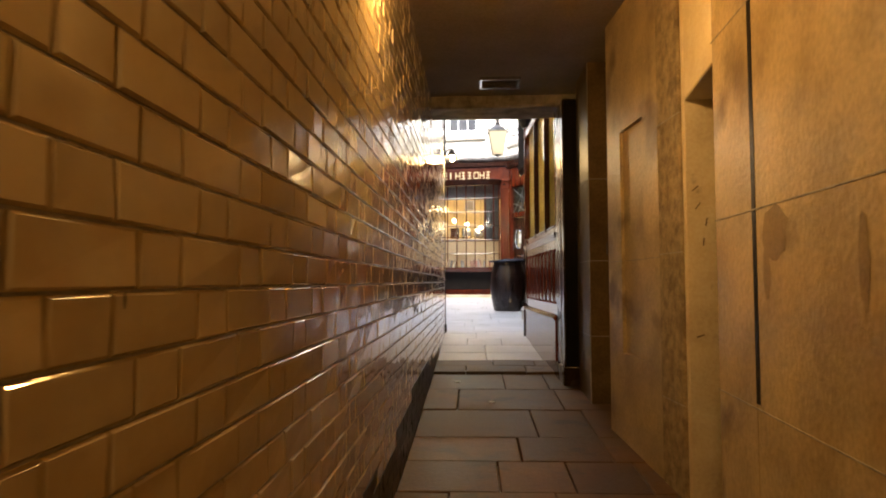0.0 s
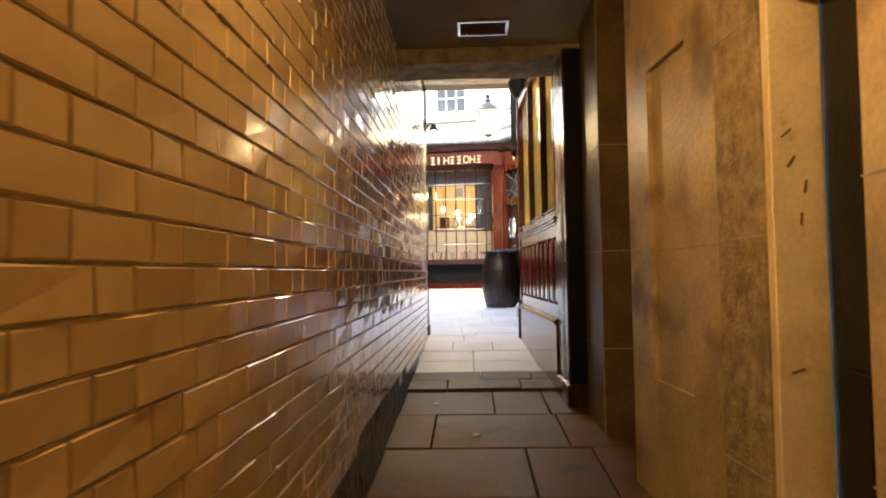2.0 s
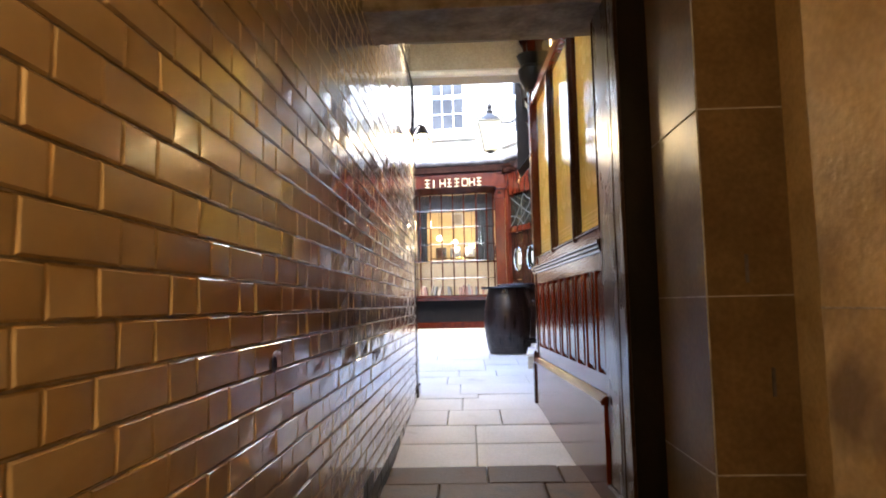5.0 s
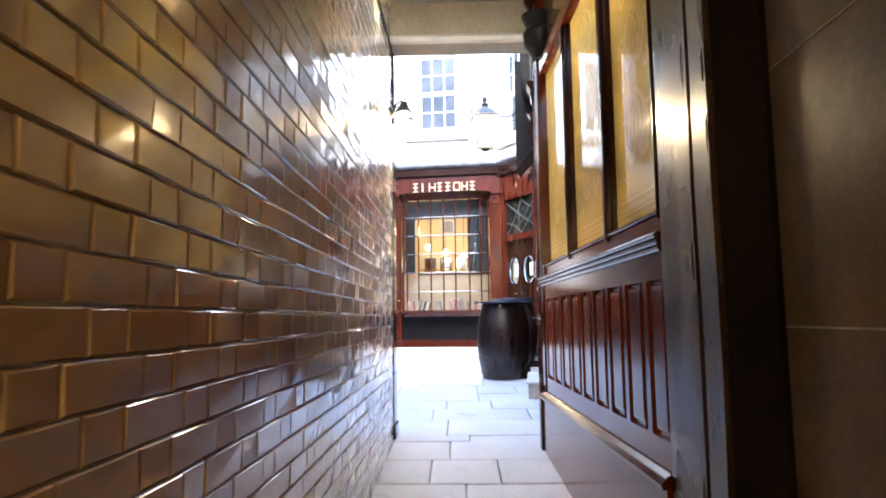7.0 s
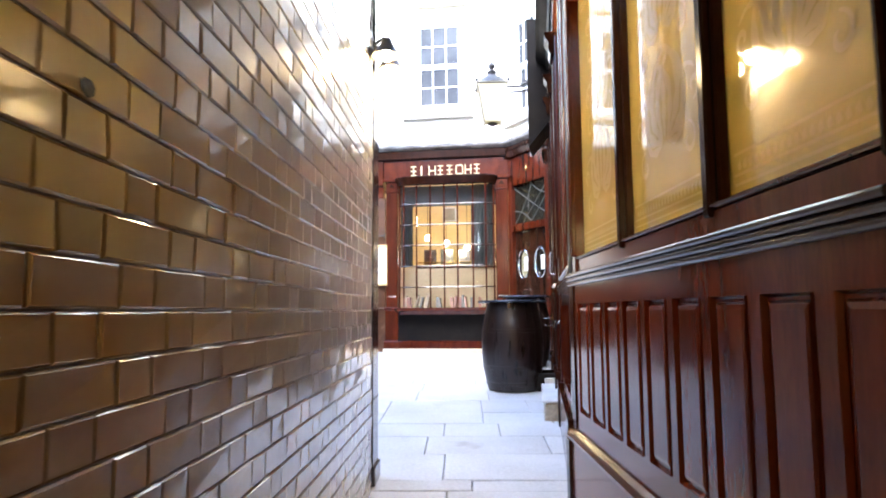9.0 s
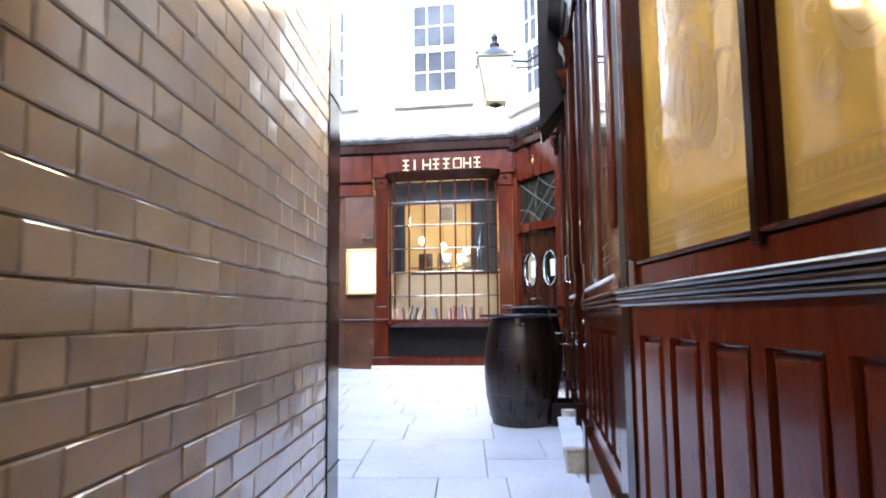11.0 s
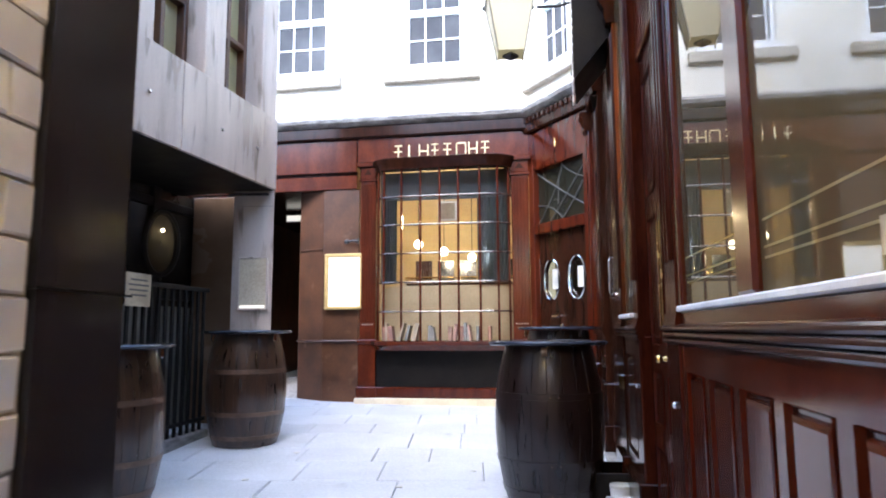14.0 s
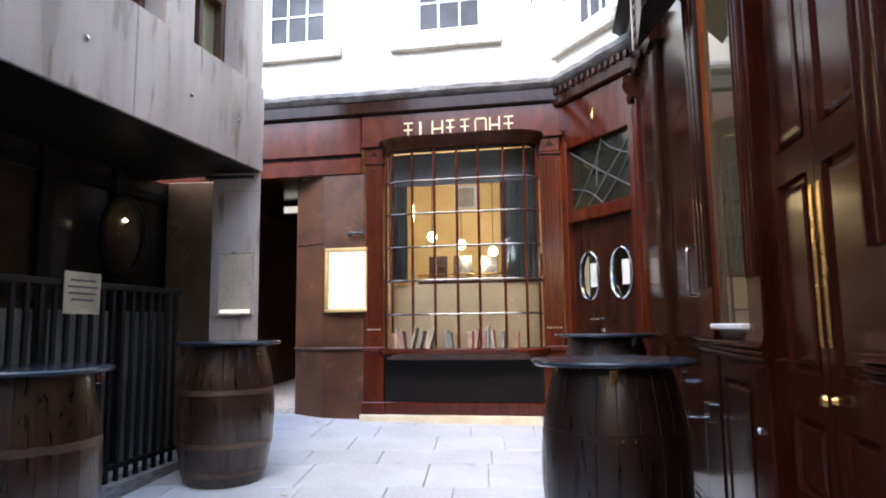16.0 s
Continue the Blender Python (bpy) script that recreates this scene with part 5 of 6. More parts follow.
for k in range(2):
    a = 0.105 + k * (LE - 0.15) / 2
    b = a + (LE - 0.15) / 2 - 0.005
    bm = bmesh.new()
    cx, cz, rx, rz, n = (a + b) / 2, 2.30, 0.145, 0.235, 28
    for y in (0.02,):
        inner = [bm.verts.new((cx + rx * math.cos(2 * math.pi * i / n), y, cz + rz * math.sin(2 * math.pi * i / n))) for i in range(n)]
        deep = [bm.verts.new((v.co.x, y + 0.05, v.co.z)) for v in inner]
        outer = []
        for i in range(n):
            c, s = math.cos(2 * math.pi * i / n), math.sin(2 * math.pi * i / n)
            kx = ((b - a) / 2) / max(abs(c), 1e-6)
            kz = (2.83 - cz if s > 0 else cz - S0) / max(abs(s), 1e-6)
            kk = min(kx, kz)
            outer.append(bm.verts.new((cx + kk * c, y, cz + kk * s)))
        for i in range(n):
            j = (i + 1) % n
            bm.faces.new((inner[i], inner[j], outer[j], outer[i]))
            bm.faces.new((inner[i], inner[j], deep[j], deep[i]))
    leaf = part("leaf", bm, DARKWOOD, door4)
    for zz in ((S0, 2.83),):
        part("corner_fill", boxes([(a, b, 0.021, 0.06, S0 - 0.02, 2.03), (a, b, 0.021, 0.06, 2.57, 2.835)], 0), DARKWOOD, leaf)
    ring = bmesh.new()
    rings = []
    for i in range(36):
        t_ = 2 * math.pi * i / 36
        rings.append([ring.verts.new((cx + (rx + dr) * math.cos(t_), 0.02 + dy, cz + (rz + dr) * math.sin(t_))) for dr, dy in ((-0.008, 0.01), (-0.008, -0.008), (0.0, -0.014), (0.010, -0.008), (0.012, 0.0))])
    for i in range(36):
        for q in range(4):
            ring.faces.new((rings[i][q], rings[(i + 1) % 36][q], rings[(i + 1) % 36][q + 1], rings[i][q + 1]))
    part("porthole_ring", ring, CHROME, leaf, "bright metal porthole ring", smooth=True)
    pane = bmesh.new()
    pane.faces.new([pane.verts.new((cx + rx * math.cos(2 * math.pi * i / 28), 0.045, cz + rz * math.sin(2 * math.pi * i / 28))) for i in range(28)])
    part("porthole_pane", pane, SMOKEGLASS, leaf, face=(0, -1, 0))
    part("notice", box(cx - 0.01, cx + 0.085, 0.038, 0.041, 2.19, 2.42, bev=0), PAPER, leaf, "white paper notice")
part("lever_handle", tube([(0.10 + (LE - 0.15) / 2 - 0.05, 0.02, 1.88), (0.10 + (LE - 0.15) / 2 - 0.05, -0.03, 1.88), (0.10 + (LE - 0.15) / 2 - 0.16, -0.035, 1.875)], 0.012), CHROME, door4, "chrome lever handle")
part("lock", lathe([(0, 0), (0.024, 0), (0.022, 0.01), (0, 0.012)], 16), CHROME, door4).matrix_basis = pose(0.10 + (LE - 0.15) / 2 - 0.05, 0.02, 1.77, 90)
for z in (1.80, 2.62):
    part("hinge", box(LE - 0.055, LE - 0.04, 0.0, 0.02, z, z + 0.08, bev=0.003), CHROME, door4)
lobby = tagged(part("wall_lobby", box(-0.75, LE + 0.3, 0.9, 1.0, 0.7, 4.0, bev=0, m=ENT), DARKWOOD), "dark panelled wall of the lobby behind the doors", "wall", kind="structure")
# no fitting here; added lamp that lifts the dark space behind the portholes
lamp_point("lobby_fill", tuple(ENT @ Vector((0.6, 0.5, 2.6))), W_TAVERN * 0.03, PALE, 0.05)
# unseen slab over the lobby, added to keep daylight off the portholes
tagged(part("ceiling_lobby_skyblock", box(0.0, LE + 0.3, 0.1, 0.9, 3.75, 3.82, bev=0, m=ENT), CEIL), "unseen ceiling shutting the sky out of the lobby", "ceiling", kind="structure")
part("step", box(0.0, LE, -0.20, 0.2, S0 - 0.15, S0 + 0.06, bev=0.012, m=ENT), LEAD, tent, "worn stone step")

# ---------------------------------------------------------------- white upper walls and sash windows


def sash(name, m, x0, x1, z0, z1, cols_n=3, rows_n=2):
    t = thing(name, "white painted sash window with grey small panes", "window", m, kind="structure")
    part("frame", boxes([(x0 - 0.01, x0 + 0.06, 0.02, 0.16, z0, z1), (x1 - 0.06, x1 + 0.01, 0.02, 0.16, z0, z1), (x0 + 0.06, x1 - 0.06, 0.02, 0.16, z1 - 0.06, z1), (x0 + 0.06, x1 - 0.06, 0.02, 0.16, z0, z0 + 0.05)], 0.006), WHITEPAINT, t)
    part("stone_sill", box(x0 - 0.22, x1 + 0.18, -0.07, 0.10, z0 - 0.20, z0 - 0.06, bev=0.012), SILLSTONE, t, "weathered stone sill")
    part("timber_sill", box(x0 - 0.08, x1 + 0.08, -0.03, 0.12, z0 - 0.06, z0, bev=0.008), WHITEPAINT, t)
    zm = (z0 + z1) / 2 - 0.02
    for a, b, y in ((z0 + 0.05, zm, 0.10), (zm, z1 - 0.06, 0.06)):
        s = part("sash", boxes([(x0 + 0.06, x1 - 0.06, y, y + 0.035, a, a + 0.045), (x0 + 0.06, x1 - 0.06, y, y + 0.035, b - 0.035, b), (x0 + 0.06, x0 + 0.09, y, y + 0.035, a + 0.045, b - 0.035), (x1 - 0.09, x1 - 0.06, y, y + 0.035, a + 0.045, b - 0.035)], 0.004), WHITEPAINT, t)
        for i in range(1, cols_n):
            x = x0 + 0.06 + (x1 - x0 - 0.12) * i / cols_n
            part("glazing_bar", box(x - 0.011, x + 0.011, y, y + 0.03, a + 0.03, b - 0.03, bev=0.004), WHITEPAINT, s)
        for j in range(1, rows_n):
            z = a + (b - a) * j / rows_n
            part("glazing_bar", box(x0 + 0.085, x1 - 0.085, y + 0.002, y + 0.028, z - 0.011, z + 0.011, bev=0.004), WHITEPAINT, s)
        part("pane", box(x0 + 0.08, x1 - 0.08, y + 0.016, y + 0.020, a + 0.03, b - 0.03, bev=0), GREYGLASS, s)
    return t


def cu(x):
    return (x + 1.22) / 0.9924


WINS = [(cu(-0.72), cu(0.12), 5.08, 6.66), (cu(-2.52), cu(-1.69), 5.08, 6.66)]
TOPS = [(cu(-0.72), cu(0.12), 7.10, 8.6), (cu(-2.52), cu(-1.69), 7.10, 8.6)]
bm = wall_cells(-7.0, 2.14, 4.45, 10.0, 0.0, 0.35, WINS + TOPS)
bmesh.ops.transform(bm, verts=bm.verts, matrix=TAV)
tagged(part("wall_white", bm, RENDER), "bright white rendered upper wall over the tavern", "wall", kind="structure")
for i, w in enumerate(WINS + TOPS):
    sash("window_%d" % (20 + i), TAV, *w)
WE = [(0.14, 0.78, 4.85, 6.5)]
bm = wall_cells(-0.03, LE + 0.05, 4.44, 10.0, 0.0, 0.35, WE)
bmesh.ops.transform(bm, verts=bm.verts, matrix=ENT)
tagged(part("wall_white_wing", bm, RENDER), "white rendered wall turning over the entrance", "wall", kind="structure")
sash("window_30", ENT, *WE[0])
tagged(part("wall_far_left", box(-7.0, -2.6, 0.0, 0.35, 0.5, 4.46, bev=0, m=TAV), BROWNPAINT), "dark wall behind the stone building", "wall", kind="structure")

# ---------------------------------------------------------------- street lantern on a scrolled bracket
lan = thing("wall_lantern", "cream glazed lantern on a scrolled iron bracket", "lamp", pose(0.49, 13.62, 3.92))
part("base", lathe([(0, -0.03), (0.03, -0.02), (0.07, 0.0), (0.06, 0.02), (0, 0.02)], 4), IRON, lan)
bm = bmesh.new()
lo = [bm.verts.new((0.10 * c, 0.10 * s, 0.02)) for c, s in ((1, 1), (-1, 1), (-1, -1), (1, -1))]
hi = [bm.verts.new((0.185 * c, 0.185 * s, 0.48)) for c, s in ((1, 1), (-1, 1), (-1, -1), (1, -1))]
for i in range(4):
    f = bm.faces.new((lo[i], lo[(i + 1) % 4], hi[(i + 1) % 4], hi[i]))
g = part("glass", bm, LANTERNGLASS, lan, "cream frosted lantern glass")
for i, (c, s) in enumerate(((1, 1), (-1, 1), (-1, -1), (1, -1))):
    part("corner_bar", tube([(0.103 * c, 0.103 * s, 0.0), (0.19 * c, 0.19 * s, 0.50)], 0.008, 6), LANTERNPAINT, lan)
part("rim", boxes([(-0.20, 0.20, -0.20, 0.20, 0.485, 0.505)], 0.006), LANTERNPAINT, lan)
part("cap", lathe([(0.205, 0.0), (0.16, 0.07), (0.08, 0.12), (0.055, 0.14), (0.06, 0.18), (0.03, 0.21), (0.035, 0.24), (0.045, 0.26), (0.03, 0.29), (0, 0.33)], 16), IRON, lan, smooth=True).location = (0, 0, 0.51)
for c, s in ((1, 1), (-1, 1), (-1, -1), (1, -1)):
    part("ear", lathe([(0, 0), (0.018, 0.01), (0.02, 0.03), (0, 0.05)], 8), IRON, lan).location = (0.2 * c, 0.2 * s, 0.50)
arm = bmesh.new()
add_tube(arm, [(0.20, 0, 0.50), (0.35, 0.02, 0.50), (0.50, 0.05, 0.60), (0.74, 0.10, 0.74)], 0.016)
add_tube(arm, [(0.22, 0, 0.42), (0.40, 0.03, 0.44), (0.56, 0.06, 0.50), (0.74, 0.1, 0.52)], 0.012)
for cx, cz, r in ((0.42, 0.54, 0.06), (0.55, 0.58, 0.075), (0.62, 0.68, 0.05)):
    add_tube(arm, [(cx + r * (1 - k / 22) * math.cos(k * 0.55), 0.04, cz + r * (1 - k / 22) * math.sin(k * 0.55)) for k in range(18)], 0.009, 6)
part("bracket", arm, IRON, lan, "scrolled black iron bracket")
part("wall_plate", box(0.72, 0.76, 0.05, 0.16, 0.40, 0.86, bev=0.006), IRON, lan)

# ---------------------------------------------------------------- hanging sign with a twisted gilt bracket
hs_ = thing("hanging_sign", "tall dark hanging sign box with a fringed edge", "sign", pose(1.10, 13.40, 3.44) @ Matrix.Diagonal((0.95, 0.5, 0.95, 1)))
bm = prism([(-0.13, 0.0), (0.16, 0.36), (0.16, 1.62), (-0.13, 1.62)], -0.06, 1.0)
bmesh.ops.transform(bm, verts=bm.verts, matrix=Matrix(((1, 0, 0.09, 0), (0, 0, -1, 0), (0, 1, 0, 0), (0, 0, 0, 1))))
for v in bm.verts:
    v.co.x -= 0.20 * max(0.0, -v.co.y) 
part("board", bm, BLACK, hs_)
bm = bmesh.new()
for i in range(22):
    z = 0.02 + i * 0.072
    add_box(bm, -0.155, -0.13, -0.06, 0.07, z, z + 0.05, bev=0.01)
part("fringe", bm, REDWOOD, hs_, "red scalloped fringe")
part("edge_strip", box(-0.163, -0.157, 0.03, 0.06, 0.0, 1.62, bev=0.002), PAPER, hs_)
part("drop_point", lathe([(0, -0.10), (0.02, 0.0), (0.03, 0.06), (0, 0.07)], 8), BLACK, hs_)
bm = bmesh.new()
for k in range(2):
    add_tube(bm, [(0.02 + 0.035 * math.cos(i * 0.7 + k * math.pi), 0.035 * math.sin(i * 0.7 + k * math.pi), 1.62 + i * 0.02) for i in range(46)], 0.022, 6)
part("twisted_bracket", bm, GOLD, hs_, "twisted gilt bracket")
part("blue_light", box(0.17, 0.20, -0.05, 0.02, 1.45, 1.60, bev=0.01), BLUE, hs_)
part("fixing", box(0.03, 0.30, -0.02, 0.02, 2.40, 2.46, bev=0.004), IRON, hs_)

# ---------------------------------------------------------------- stone building with railings
GR = along((-2.52, 11.40), (-1.815, 14.98))
LG = (Vector((-1.815, 14.98)) - Vector((-2.52, 11.40))).length
gran = thing("wall_granite", "polished grey-brown granite office front with a deep fascia", "wall", kind="structure")
part("fascia", box(0.0, LG - 1.55, 0.0, 0.6, 3.15, 3.88, bev=0.006, m=GR @ pose(0, 0.0, 0)), GRANITE, gran)
part("fascia", box(LG - 1.544, LG, 0.0, 0.6, 3.15, 3.88, bev=0.006, m=GR), GRANITE, gran)
part("soffit", box(-0.5, LG - 0.02, 0.02, 1.9, 3.142, 3.149, bev=0, m=GR), BLACK, gran)
part("soffit_slab", box(-0.5, LG - 0.02, 0.61, 1.9, 3.152, 3.30, bev=0, m=GR), BLACKGRANITE, gran)
for u in (LG - 1.95, LG - 1.0, LG - 0.40, LG - 2.8):
    st = part("bolt", lathe([(0, 0), (0.022, 0), (0.018, 0.012), (0, 0.016)], 5), CHROME, gran, "bright fixing bolt")
    st.matrix_basis = GR @ pose(u, 0, 3.48, 90)
# piers and windows over the fascia
for u0, u1 in ((LG - 0.30, LG), (LG - 1.25, LG - 0.95), (LG - 2.2, LG - 1.9), (LG - 3.2, LG - 2.9)):
    part("pier", box(u0, u1, 0.02, 0.5, 3.88, 6.6, bev=0.008, m=GR), GRANITE, gran)
for u0, u1 in ((LG - 0.95, LG - 0.30), (LG - 1.9, LG - 1.25), (LG - 2.9, LG - 2.2)):
    w = tagged(part("office_window", box(u0, u1, 0.28, 0.30, 3.87, 6.0, bev=0, m=GR), ETCHED), "tall office window with brown frames", "window", kind="structure")
    part("frame", boxes([(u0, u0 + 0.05, 0.2, 0.32, 3.87, 6.0), (u1 - 0.05, u1, 0.2, 0.32, 3.87, 6.0), (u0 + 0.30, u0 + 0.35, 0.2, 0.32, 3.87, 6.0), (u0 + 0.05, u1 - 0.05, 0.2, 0.32, 4.5, 4.55)], 0.006), BROWNPAINT, w).matrix_basis = GR
    part("spandrel", box(u0, u1, 0.05, 0.4, 6.0, 6.6, bev=0.006, m=GR), GRANITE, gran)
# ground storey: corner pillar, brown return, dark glass
part("pillar", prism([(-2.235, 14.96), (-1.825, 14.96), (-2.03, 15.42), (-2.235, 15.42)], 0.5, 3.15), GRANITE, gran)
part("pillar_joint", box(-2.237, -1.823, 14.958, 14.97, 2.98, 2.986, bev=0), MORTAR, gran)
part("pillar_cap", box(-2.30, -1.88, 14.93, 15.0, 3.09, 3.115, bev=0.004), BLACKGRANITE, gran)
part("brown_return", box(-2.80, -2.238, 15.30, 15.60, 0.5, 3.15, bev=0.006), BROWNGRANITE, gran, "brown polished stone return")
part("dark_front", box(-4.4, -2.82, 15.62, 15.7, 0.3, 3.2, bev=0), BLACKGRANITE, gran)
shop = thing("window_40", "dark office glazing behind black railings", "window", kind="structure")
SG = along((-3.55, 11.2), (-2.84, 15.45))
LSG = (Vector((-2.84, 15.45)) - Vector((-3.55, 11.2))).length
part("pane", box(0, LSG, 0.0, 0.03, 0.4, 3.15, bev=0, m=SG), OFFICEGLASS, shop)
for i in range(7):
    u = LSG * i / 6
    part("frame_post", box(u - 0.06, u + 0.06, -0.05, 0.06, 0.4, 3.15, bev=0.008, m=SG), BLACK, shop)
part("lower_panel", box(0.02, LSG - 0.02, -0.035, -0.004, 0.45, 1.98, bev=0, m=SG), GREYPANEL, shop, "grey lower panel")
for z in (2.05, 2.95):
    part("frame_rail", box(0, LSG, -0.04, 0.05, z, z + 0.09, bev=0.006, m=SG), BLACK, shop)
for u in (LSG * 0.75, LSG * 0.42):
    # oval mirror; a small glowing bulb stands in for its lamp highlights
    orn = thing("wall_lamp", "oval mirror in a black ring with a glowing painted glint", "lamp", SG @ pose(u + 0.2, -0.22, 2.56, 0, 0, -38))
    ring = bmesh.new()
    rs = []
    for i in range(28):
        t_ = 2 * math.pi * i / 28
        rs.append([ring.verts.new(((0.15 + 0.028 * math.cos(q)) * math.cos(t_), 0.028 * math.sin(q), (0.30 + 0.028 * math.cos(q)) * math.sin(t_))) for q in [k * math.pi / 3 for k in range(6)]])
    for i in range(28):
        for q in range(6):
            ring.faces.new((rs[i][q], rs[(i + 1) % 28][q], rs[(i + 1) % 28][(q + 1) % 6], rs[i][(q + 1) % 6]))
    part("ring", ring, BLACK, orn, smooth=True)
    mir = bmesh.new()
    mir.faces.new([mir.verts.new((0.14 * math.cos(2 * math.pi * i / 24), 0.01, 0.29 * math.sin(2 * math.pi * i / 24))) for i in range(24)])
    part("mirror", mir, OFFICEGLASS, orn)
    b = part("bulb", lathe([(0, -0.02), (0.022, 0), (0, 0.02)], 10), BULBWEAK, orn)
    b.location = (0, -0.03, 0.12)
    part("stem", boxes([(-0.01, 0.01, 0.0, 0.24, -0.02, 0.02)], 0), IRON, orn)
# notice box on the pillar
NOTICE = material("yellowed_notice", (0.60, 0.52, 0.38), 0.5, second=(0.5, 0.42, 0.3), scale=4, bump=0.03)
nb = thing("notice_case", "glazed notice case on the granite pillar", "notice", pose(0, 0, 0))
part("sheet", box(-2.15, -1.88, 14.940, 14.957, 1.95, 2.45, bev=0.002), NOTICE, nb)
part("lit_edge", box(-2.14, -1.89, 14.930, 14.939, 1.955, 1.985, bev=0), MENULIGHT, nb)
part("frame", boxes([(-2.165, -1.865, 14.93, 14.958, 1.935, 1.95), (-2.165, -1.865, 14.93, 14.958, 2.45, 2.465), (-2.165, -2.15, 14.93, 14.958, 1.95, 2.45), (-1.88, -1.865, 14.93, 14.958, 1.95, 2.45)], 0.003), GRANITE, nb)
# railings
RL = along((-2.70, 11.6), (-2.37, 14.72))
LR = (Vector((-2.37, 14.72)) - Vector((-2.70, 11.6))).length
rail = thing("railings", "black iron railings on a low stone kerb", "railings", RL)
yb = ground(14) + 0.10
part("kerb", box(0, LR, -0.06, 0.12, 0.3, yb, bev=0.01), LEAD, rail)
part("top_rail", box(0, LR, -0.02, 0.02, 2.10, 2.14, bev=0.004), RAILIRON, rail)
part("bottom_rail", box(0, LR, -0.02, 0.02, yb + 0.08, yb + 0.115, bev=0.004), RAILIRON, rail)
bar = mesh_of("bar", box(-0.017, 0.017, -0.012, 0.012, yb - 0.02, 2.11, bev=0.004), RAILIRON)
for i in range(int(LR / 0.105) + 1):
    shared("bar", bar, rail, pose(0.02 + i * 0.105, 0, 0))
for u, mt, nm in ((LR * 0.635, PAPERDARK, "faded paper notice tied to the railings"), (LR * 0.33, PAPERDARK, "grey paper notice tied to the railings")):
    t = thing("railing_notice", nm, "notice", RL @ pose(u, -0.03, 1.93))
    part("sheet", box(-0.16, 0.16, -0.006, 0.0, 0.0, 0.26, bev=0.001), mt, t)
    for z, w in ((0.20, 0.11), (0.16, 0.13), (0.12, 0.12), (0.08, 0.10)):
        part("text_bar", box(-w, w, -0.0085, -0.0065, z, z + 0.014, bev=0), INK, t)
    part("tie", boxes([(-0.12, -0.10, 0, 0.03, 0.23, 0.25), (0.10, 0.12, 0, 0.03, 0.23, 0.25)], 0), IRON, t)


# ---------------------------------------------------------------- barrel tables
def barrel(name, label, mat, hoop_mat, hoop_zs):
    t = thing(name, label, "barrel table", group="barrel tables")
    H_, R0, R1 = 0.960, 0.272, 0.345
    n = 22
    prof = [(R0 + (R1 - R0) * (1 - (2 * s - 1) ** 2), H_ * s) for s in [k / 12 for k in range(13)]]
    bm = bmesh.new()
    gap = 0.002
    a1 = 2 * math.pi / n
    grid = []
    for r, z in prof:
        g_ = gap / r
        grid.append([bm.verts.new(((r + o) * math.cos(a), (r + o) * math.sin(a), z)) for a, o in ((g_ * 0.3, -0.002), (g_ * 1.2, 0.0), (a1 / 2, 0.003), (a1 - g_ * 1.2, 0.0), (a1 - g_ * 0.3, -0.002))])
    for p, q in zip(grid, grid[1:]):
        for k in range(4):
            bm.faces.new((p[k], p[k + 1], q[k + 1], q[k]))
    stave = mesh_of("stave", bm, mat, True)
    for i in range(n):
        shared("stave", stave, t, pose(0, 0, 0, 0, 0, 360 * i / n))
    part("core", lathe([(0, 0.02)] + [(r - 0.004, z) for r, z in prof] + [(0, H_)], 24), BLACK, t)
    for z in hoop_zs:
        def rad(zz):
            return R0 + (R1 - R0) * (1 - (2 * zz / H_ - 1) ** 2)
        part("hoop", lathe([(rad(z) - 0.004, z), (rad(z) + 0.006, z + 0.002), (rad(z + 0.04) + 0.006, z + 0.038), (rad(z + 0.04) - 0.004, z + 0.04)], 32), hoop_mat, t, smooth=True)
        for k in range(2):
            part("rivet", lathe([(0, -0.004), (0.006, 0), (0, 0.005)], 6), HOOP, t).matrix_basis = pose(0, 0, 0, 0, 0, -95 + k * 9) @ pose(rad(z + 0.02) + 0.006, 0, z + 0.02, 0, 90)
    top = part("table_top", lathe([(0, H_ + 0.005), (0.372, H_ + 0.005), (0.384, H_ + 0.012), (0.387, H_ + 0.024), (0.380, H_ + 0.033), (0, H_ + 0.035)], 48), TABLETOP, t, "round dark blue-grey table top", smooth=True)
    for k in range(3):
        part("clip", box(-0.012, 0.012, -0.02, 0.02, -0.06, 0.0, bev=0.003), CHROME, t, "steel fixing clip").matrix_basis = pose(0, 0, H_, 0, 0, -100 + k * 120) @ pose(0.31, 0, 0, 0, 0, 0)
    return t


slope = math.degrees(math.atan(0.0485))
b1 = barrel("barrel_table", "worn brown oak barrel table with rusty hoops", OAK, HOOP, (0.06, 0.26, 0.62))
b1.matrix_basis = pose(-2.17, 12.72, ground(12.72) - 0.005, 0, 0, 20)
b2 = copy_thing(b1, pose(-1.87, 14.44, ground(14.44) - 0.005, 0, 0, 75))
b3 = barrel("barrel_table", "dark varnished oak barrel table beside the pub front", DARKOAK, DARKOAK, (0.06, 0.24, 0.64))
b3.matrix_basis = pose(0.645, 12.90, ground(12.90) - 0.005, 0, 0, 0)
b4 = copy_thing(b3, pose(0.98, 14.85, ground(14.85) - 0.005, 0, 0, 40))

